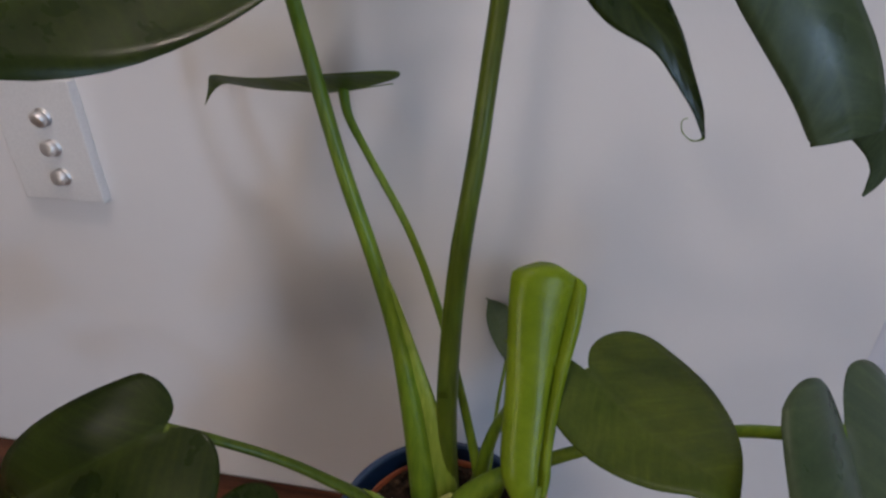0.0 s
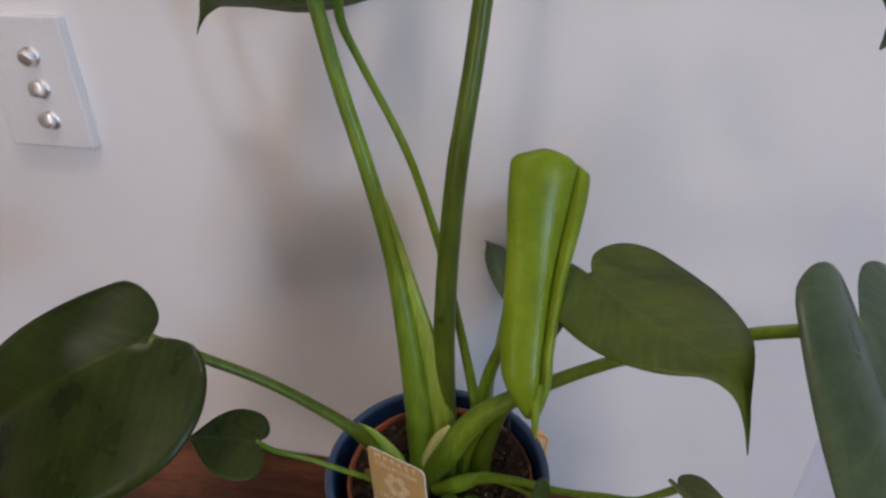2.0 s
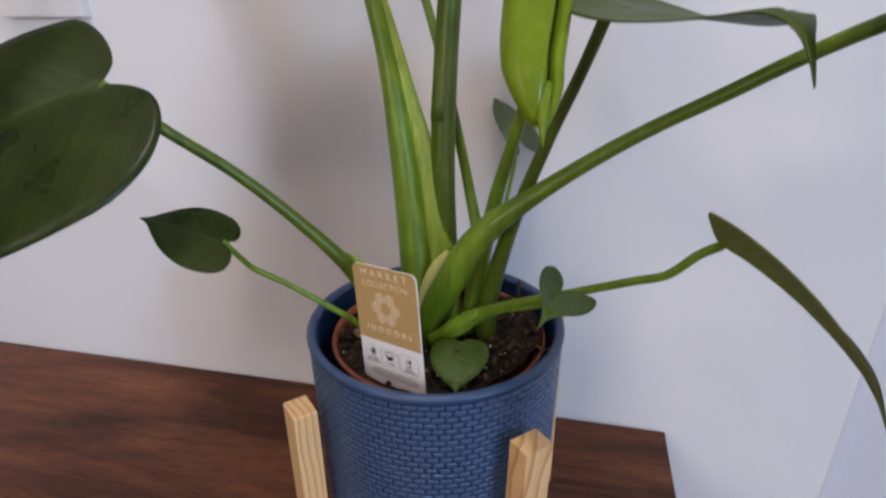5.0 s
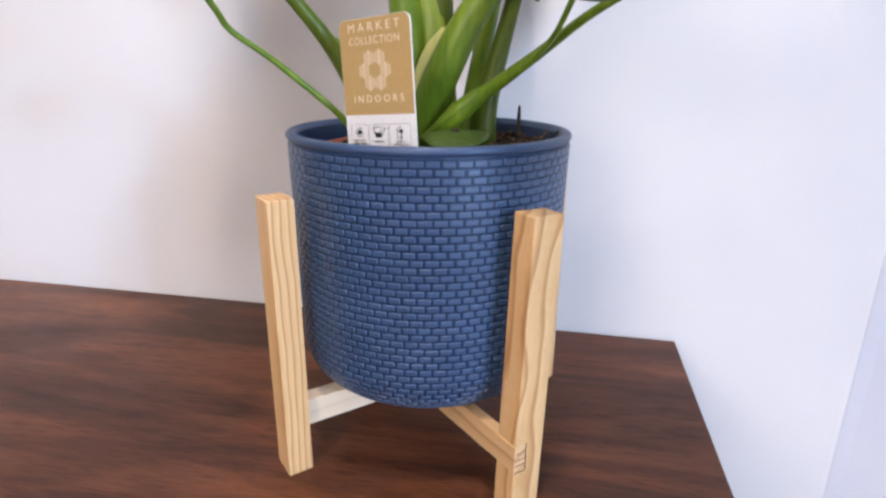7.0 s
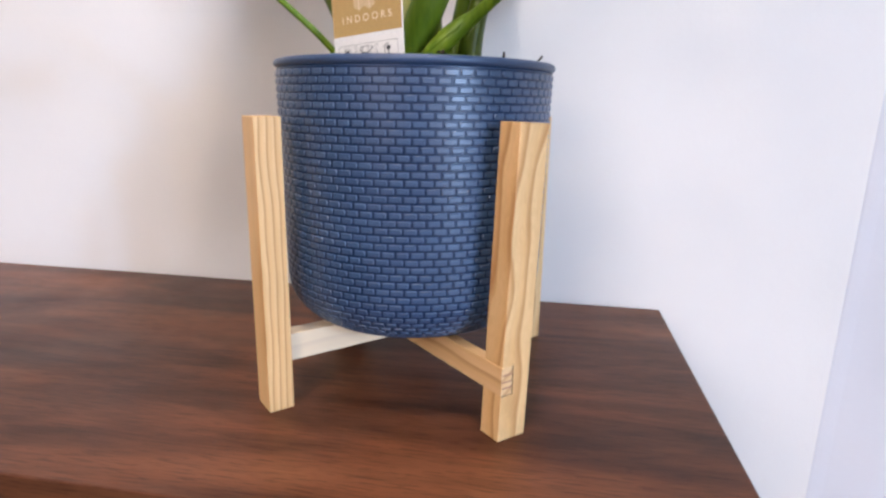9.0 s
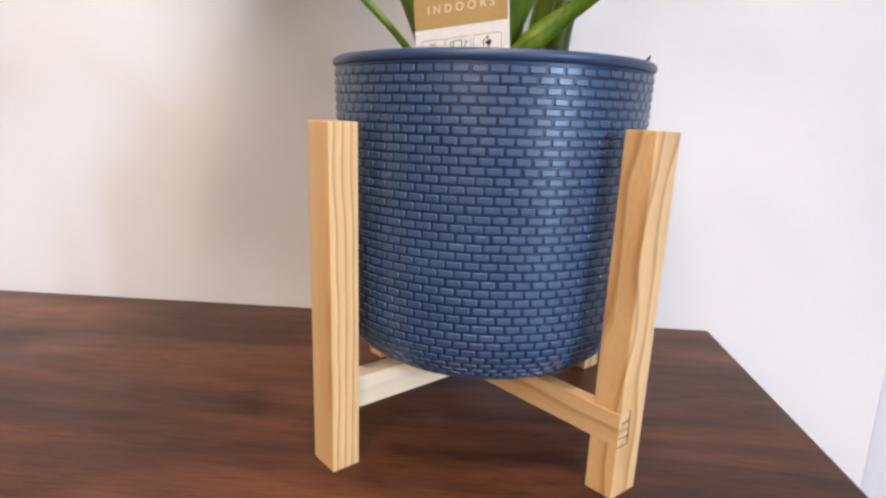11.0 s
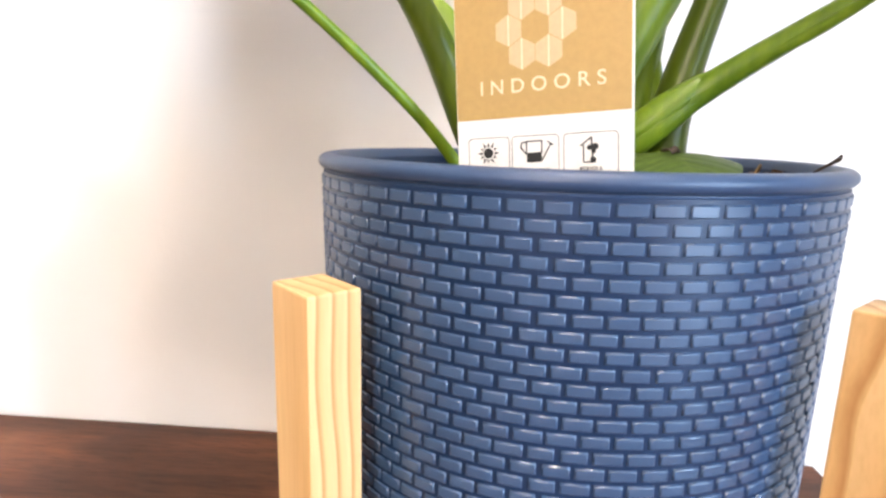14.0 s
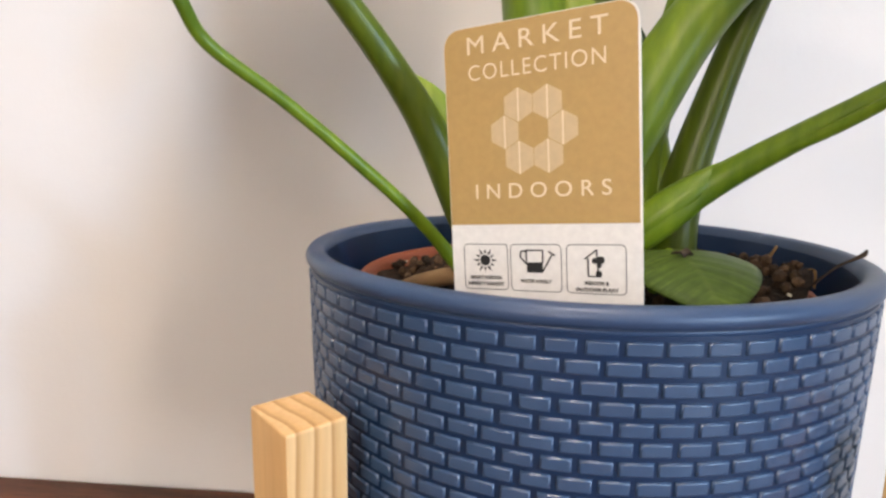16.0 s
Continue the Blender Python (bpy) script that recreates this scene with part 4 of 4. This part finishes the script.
def build_tag():
    thing = tagged(new("plant_tag"), "gold and white card plant tag stuck upright in the soil", "plant tag")
    origin = Vector((0.0540, 0.0260, 0.2127))
    rx = Vector((0.0429, -0.0181, 0.0038)).normalized()
    up = Vector((-0.0037, 0.0028, 0.0474))
    up = (up - rx * up.dot(rx)).normalized()
    nz = rx.cross(up)
    thing.matrix_world = Matrix(((rx.x, up.x, nz.x, origin.x), (rx.y, up.y, nz.y, origin.y), (rx.z, up.z, nz.z, origin.z), (0, 0, 0, 1)))

    def flat(name, outline, z, thick, mat, label=""):
        bm = bmesh.new()
        lo = [bm.verts.new((x, y, z - thick)) for x, y in outline]
        hi = [bm.verts.new((x, y, z)) for x, y in outline]
        bm.faces.new(hi)
        bm.faces.new(lo[::-1])
        for i in range(len(lo)):
            j = (i + 1) % len(lo)
            bm.faces.new((lo[i], lo[j], hi[j], hi[i]))
        bmesh.ops.recalc_face_normals(bm, faces=bm.faces)
        return part(name, bm, mat, thing, label, smooth=False)

    def rounded(x0, y0, x1, y1, r, corners="ABCD", n=6):
        out = []
        for c, (x, y, a0) in zip("ABCD", ((x1 - r, y1 - r, 0), (x0 + r, y1 - r, 90), (x0 + r, y0 + r, 180), (x1 - r, y0 + r, 270))):
            if c in corners:
                out += [(x + r * math.cos(radians(a0 + 90 * k / n)), y + r * math.sin(radians(a0 + 90 * k / n))) for k in range(n + 1)]
            else:
                out.append((x1 if c in "AD" else x0, y1 if c in "AB" else y0))
        return out

    h = TAG_W / 2
    hl = h + 0.0018
    flat("card", rounded(-hl, TAG_LO, h, TAG_HI, 0.0042, "AB"), 0.0, 0.0006, M_CARD, "white card")
    flat("gold_panel", rounded(-hl + 0.00015, TAG_SPLIT, h - 0.0005, TAG_HI - 0.00015, 0.0042, "AB"), 0.00008, 0.0003, M_GOLD, "matt gold panel")

    def words(body, x, y, size, mat, width=None, bold=0.0, space=1.0):
        cu = bpy.data.curves.new("lettering", "FONT")
        cu.body, cu.size, cu.align_x, cu.align_y = body, size, "CENTER", "CENTER"
        cu.offset, cu.space_character, cu.extrude = bold, space, 0.00003
        cu.materials.append(mat)
        ob = new("lettering", cu)
        bpy.context.view_layer.update()
        if width:
            k = width / max(ob.dimensions.x, 1e-6)
            ob.scale = (k, 1, 1)
        ob.parent = thing
        ob.location = (x, y, 0.00020)
        return ob

    words("MARKET", -0.0012, 0.0429, 0.0060, M_CREAM, 0.0337, 0.0, 1.5)
    words("COLLECTION", -0.0012, 0.0365, 0.0053, M_CREAM, 0.0330, -0.00002, 1.15)
    words("INDOORS", -0.0006, 0.0079, 0.0051, M_CREAM, 0.0330, 0.00003, 1.6)
    # ring of six hexagons, each with a pale centre line
    for k in range(6):
        a = radians(60 * k)
        cx, cy = 0.0071 * math.cos(a) - 0.0018, 0.0071 * math.sin(a) + 0.0220
        flat("hexagon", [(cx + 0.0040 * math.sin(radians(60 * i)), cy + 0.0040 * math.cos(radians(60 * i))) for i in range(6)], 0.00012, 0.0001, M_HEX)
        flat("centre_line", [(cx - 0.0002, cy - 0.0038), (cx + 0.0002, cy - 0.0038), (cx + 0.0002, cy + 0.0038), (cx - 0.0002, cy + 0.0038)], 0.00015, 0.0001, M_CREAM)

    def frame_ring(x0, y0, x1, y1, r, w):
        a, b = rounded(x0, y0, x1, y1, r), rounded(x0 + w, y0 + w, x1 - w, y1 - w, r - w)
        bm = bmesh.new()
        va, vb = [bm.verts.new((x, y, 0.00008)) for x, y in a], [bm.verts.new((x, y, 0.00008)) for x, y in b]
        n = len(va)
        for i in range(n):
            bm.faces.new((va[i], va[(i + 1) % n], vb[(i + 1) % n], vb[i]))
        part("icon_frame", bm, M_BLACK, thing, smooth=False)

    y0, y1 = -0.0163, -0.0048
    for x0, x1 in ((-0.0211, -0.0092), (-0.0086, 0.0042), (0.0053, 0.0190)):
        frame_ring(x0, y0, x1, y1, 0.0012, 0.00018)
    # sun icon
    sx, sy = -0.0153, -0.0089
    flat("sun_icon", [(sx + 0.00135 * math.cos(radians(15 * i)), sy + 0.00135 * math.sin(radians(15 * i))) for i in range(24)], 0.0001, 0.00008, M_BLACK)
    for i in range(12):
        a = radians(30 * i)
        r1 = 0.0033 if i % 2 == 0 else 0.0028
        flat("sun_ray", [(sx + 0.0018 * math.cos(a - 0.2), sy + 0.0018 * math.sin(a - 0.2)), (sx + 0.0018 * math.cos(a + 0.2), sy + 0.0018 * math.sin(a + 0.2)), (sx + r1 * math.cos(a), sy + r1 * math.sin(a))], 0.0001, 0.00008, M_BLACK)
    # watering can icon
    wx, wy = -0.0024, -0.0095
    flat("can_icon", [(wx - 0.0020, wy - 0.0022), (wx + 0.0020, wy - 0.0022), (wx + 0.0020, wy + 0.0004), (wx - 0.0020, wy + 0.0002)], 0.0001, 0.00008, M_BLACK)
    for seg in (((-0.0021, 0.0002), (-0.0021, 0.0032)), ((0.0020, 0.0002), (0.0020, 0.0032)), ((-0.0023, 0.0032), (0.0022, 0.0032)), ((-0.0021, -0.0002), (-0.0037, 0.0016)), ((-0.0037, 0.0016), (-0.0034, 0.0030)), ((-0.0034, 0.0030), (-0.0021, 0.0029)),
                ((0.0020, -0.0018), (0.0043, 0.0022)), ((0.0034, 0.0030), (0.0050, 0.0020))):
        (ax, ay), (bx, by) = seg
        d = Vector((bx - ax, by - ay)).normalized() * 0.00018
        flat("can_line", [(wx + ax - d.y, wy + ay + d.x), (wx + ax + d.y, wy + ay - d.x), (wx + bx + d.y, wy + by - d.x), (wx + bx - d.y, wy + by + d.x)], 0.0001, 0.00008, M_BLACK)
    # house icon with a plant
    hx, hy = 0.0118, -0.0098
    for seg in (((-0.0022, 0.0016), (0.0006, 0.0038)), ((0.0006, 0.0038), (0.0006, 0.0006)), ((-0.0014, 0.0018), (-0.0014, -0.0024)), ((-0.0014, -0.0024), (0.0016, -0.0024)), ((0.0008, -0.0024), (0.0009, 0.0012))):
        (ax, ay), (bx, by) = seg
        d = Vector((bx - ax, by - ay)).normalized() * 0.00017
        flat("house_line", [(hx + ax - d.y, hy + ay + d.x), (hx + ax + d.y, hy + ay - d.x), (hx + bx + d.y, hy + by - d.x), (hx + bx - d.y, hy + by + d.x)], 0.0001, 0.00008, M_BLACK)
    for px, py, pr in ((0.0001, 0.0012, 0.0007), (0.0015, 0.0014, 0.0009), (0.0011, 0.0002, 0.0006), (0.0010, -0.0018, 0.0008)):
        flat("house_plant", [(hx + px + pr * math.cos(radians(45 * i)), hy + py + pr * math.sin(radians(45 * i))) for i in range(8)], 0.0001, 0.00008, M_BLACK)
    words("BRIGHT POSITION", -0.0152, -0.01325, 0.0012, M_BLACK, 0.0084, 0.00003)
    words("INDIRECT SUNLIGHT", -0.0152, -0.0148, 0.0012, M_BLACK, 0.0096, 0.00003)
    words("WATER WEEKLY", -0.0022, -0.0138, 0.0012, M_BLACK, 0.0078, 0.00003)
    words("INDOOR &", 0.0123, -0.0138, 0.0012, M_BLACK, 0.0056, 0.00003)
    words("OUTDOOR PLANT", 0.0123, -0.0153, 0.0012, M_BLACK, 0.0098, 0.00003)
    # small print under the icons, unreadable
    for y, w in ((-0.0196, 0.030), (-0.0210, 0.036), (-0.0224, 0.037), (-0.0238, 0.034)):
        flat("print_bar", [(-w / 2, y - 0.0003), (w / 2, y - 0.0003), (w / 2, y + 0.0003), (-w / 2, y + 0.0003)], 0.0001, 0.00008, M_PRINT)


build_tag()


# ---------------------------------------------------------------- light switch on the wall
def build_switch():
    thing = tagged(new("light_switch"), "white wall plate with three round metal toggle switches", "light switch")
    thing.location = (-0.328, WALL_Y, 0.436)
    part("plate", box_bm((-0.043, -0.0105, -0.058), (0.043, 0.0, 0.058), 0.0016), M_PLATE, thing, smooth=False)
    for dz in (0.0250, -0.0035, -0.0320):
        ring = lathe_bm([(0.0, 0.0), (0.0080, 0.0), (0.0084, 0.0008), (0.0084, 0.0018), (0.0, 0.0018)], 32)
        ob = part("collar", ring, M_CHROME, thing, "polished metal collar")
        ob.matrix_basis = pose(0.008, -0.0105, dz, 90, 0, 0)
        dolly = lathe_bm([(0.0, 0.0), (0.0066, 0.0), (0.0072, 0.0055), (0.0068, 0.0072), (0.0050, 0.0080), (0.0, 0.0082)], 32)
        ob2 = part("toggle", dolly, M_CHROME, thing, "polished metal toggle")
        ob2.matrix_basis = pose(0.008, -0.0120, dz, 90 + (14 if dz >= 0 else -12), 0, 0)


build_switch()


# ---------------------------------------------------------------- side window
def build_window(name, y0, y1, z0):
    thing = tagged(new(name), "narrow white framed side window letting in daylight", "window", kind="structure")
    thing.location = (EAST_X + 0.085, 0, 0)
    m = M_PLATE
    part("window_frame", box_bm((0, y0, z0), (0.035, y0 + 0.04, WIN_Z1), 0.002), m, thing, smooth=False)
    part("window_frame", box_bm((0, y1 - 0.04, z0), (0.035, y1, WIN_Z1), 0.002), m, thing, smooth=False)
    part("window_frame", box_bm((0, y0 + 0.0402, z0), (0.035, y1 - 0.0402, z0 + 0.04), 0.002), m, thing, smooth=False)
    part("window_frame", box_bm((0, y0 + 0.0402, WIN_Z1 - 0.04), (0.035, y1 - 0.0402, WIN_Z1), 0.002), m, thing, smooth=False)


build_window("window_1", WIN_Y0, WIN_Y1, WIN_Z0)
build_window("window_2", WIN2_Y0, WIN2_Y1, WIN2_Z0)

# ---------------------------------------------------------------- moulded bricks of the pot
ROW, AROUND = 0.00420, 66
RELIEF = 0.00062


def brick_verts(profile, s0, s1, half, turn):
    """Rounded block on the pot's curved wall between two arc lengths."""
    verts = []
    mid = (s0 + s1) / 2
    for inset, lift in ((0.0, -0.0002), (0.00012, 0.00040), (0.00042, RELIEF)):
        ring = []
        for s in (s0 + inset, s1 - inset):
            r, z, dr, dz = at_arc(profile, s)
            nr, nzz = -dz, dr
            rr, zz = r + nr * lift, z + nzz * lift
            angs = [k * (half - inset) / r for k in (-1.0, -0.34, 0.34, 1.0)]
            row = [(rr * math.cos(turn + a), rr * math.sin(turn + a), zz) for a in angs]
            ring += row if s < mid else row[::-1]
        verts += ring
    return verts


BRICK_FACES = []
for lvl in (0, 1):
    for i in range(8):
        j = (i + 1) % 8
        BRICK_FACES.append((lvl * 8 + i, lvl * 8 + j, lvl * 8 + 8 + j, lvl * 8 + 8 + i))
BRICK_FACES += [(16, 17, 22, 23), (17, 18, 21, 22), (18, 19, 20, 21)]


def build_bricks():
    profile = body_profile()
    rest_v, rest_f = [], []
    rnd = random.Random(3)
    for row in range(41):
        s0 = 0.0011 + row * ROW
        s1 = s0 + ROW - 0.00112
        if at_arc(profile, s1) is None or at_arc(profile, s1)[0] < 0.058:
            break
        r = at_arc(profile, (s0 + s1) / 2)[0]
        shared = {}
        lengths = [0.95, 1.0, 1.04] * (AROUND // 3)
        rnd.shuffle(lengths)
        run = 0.5 * (row % 2) + rnd.uniform(-0.06, 0.06)
        for k, length in enumerate(lengths):
            turn = 2 * math.pi * (run + k) / AROUND
            half = math.pi * r * length / AROUND - 0.00056
            facing = math.degrees(turn) % 360
            if row < 16 and 216 < facing < 318:
                if length not in shared:
                    me = bpy.data.meshes.new("brick")
                    me.from_pydata(brick_verts(profile, s0, s1, half, 0.0), [], BRICK_FACES)
                    for n, p in enumerate(me.polygons):
                        p.use_smooth = n < 16
                    me.materials.append(M_BRICK)
                    me.update()
                    shared[length] = me
                ob = new("brick", shared[length])
                ob.parent = POT
                ob.matrix_basis = pose(0, 0, 0, 0, 0, math.degrees(turn))
            else:
                base = len(rest_v)
                rest_v += brick_verts(profile, s0, s1, half, turn)
                rest_f += [tuple(base + i for i in f) for f in BRICK_FACES]
    me = bpy.data.meshes.new("brick_relief")
    me.from_pydata(rest_v, [], rest_f)
    for k, p in enumerate(me.polygons):
        p.use_smooth = k % len(BRICK_FACES) < 16
    me.materials.append(M_BRICK)
    me.update()
    ob = new("brick_relief", me)
    ob.parent = POT
    tagged(ob, kind="stuff")


build_bricks()
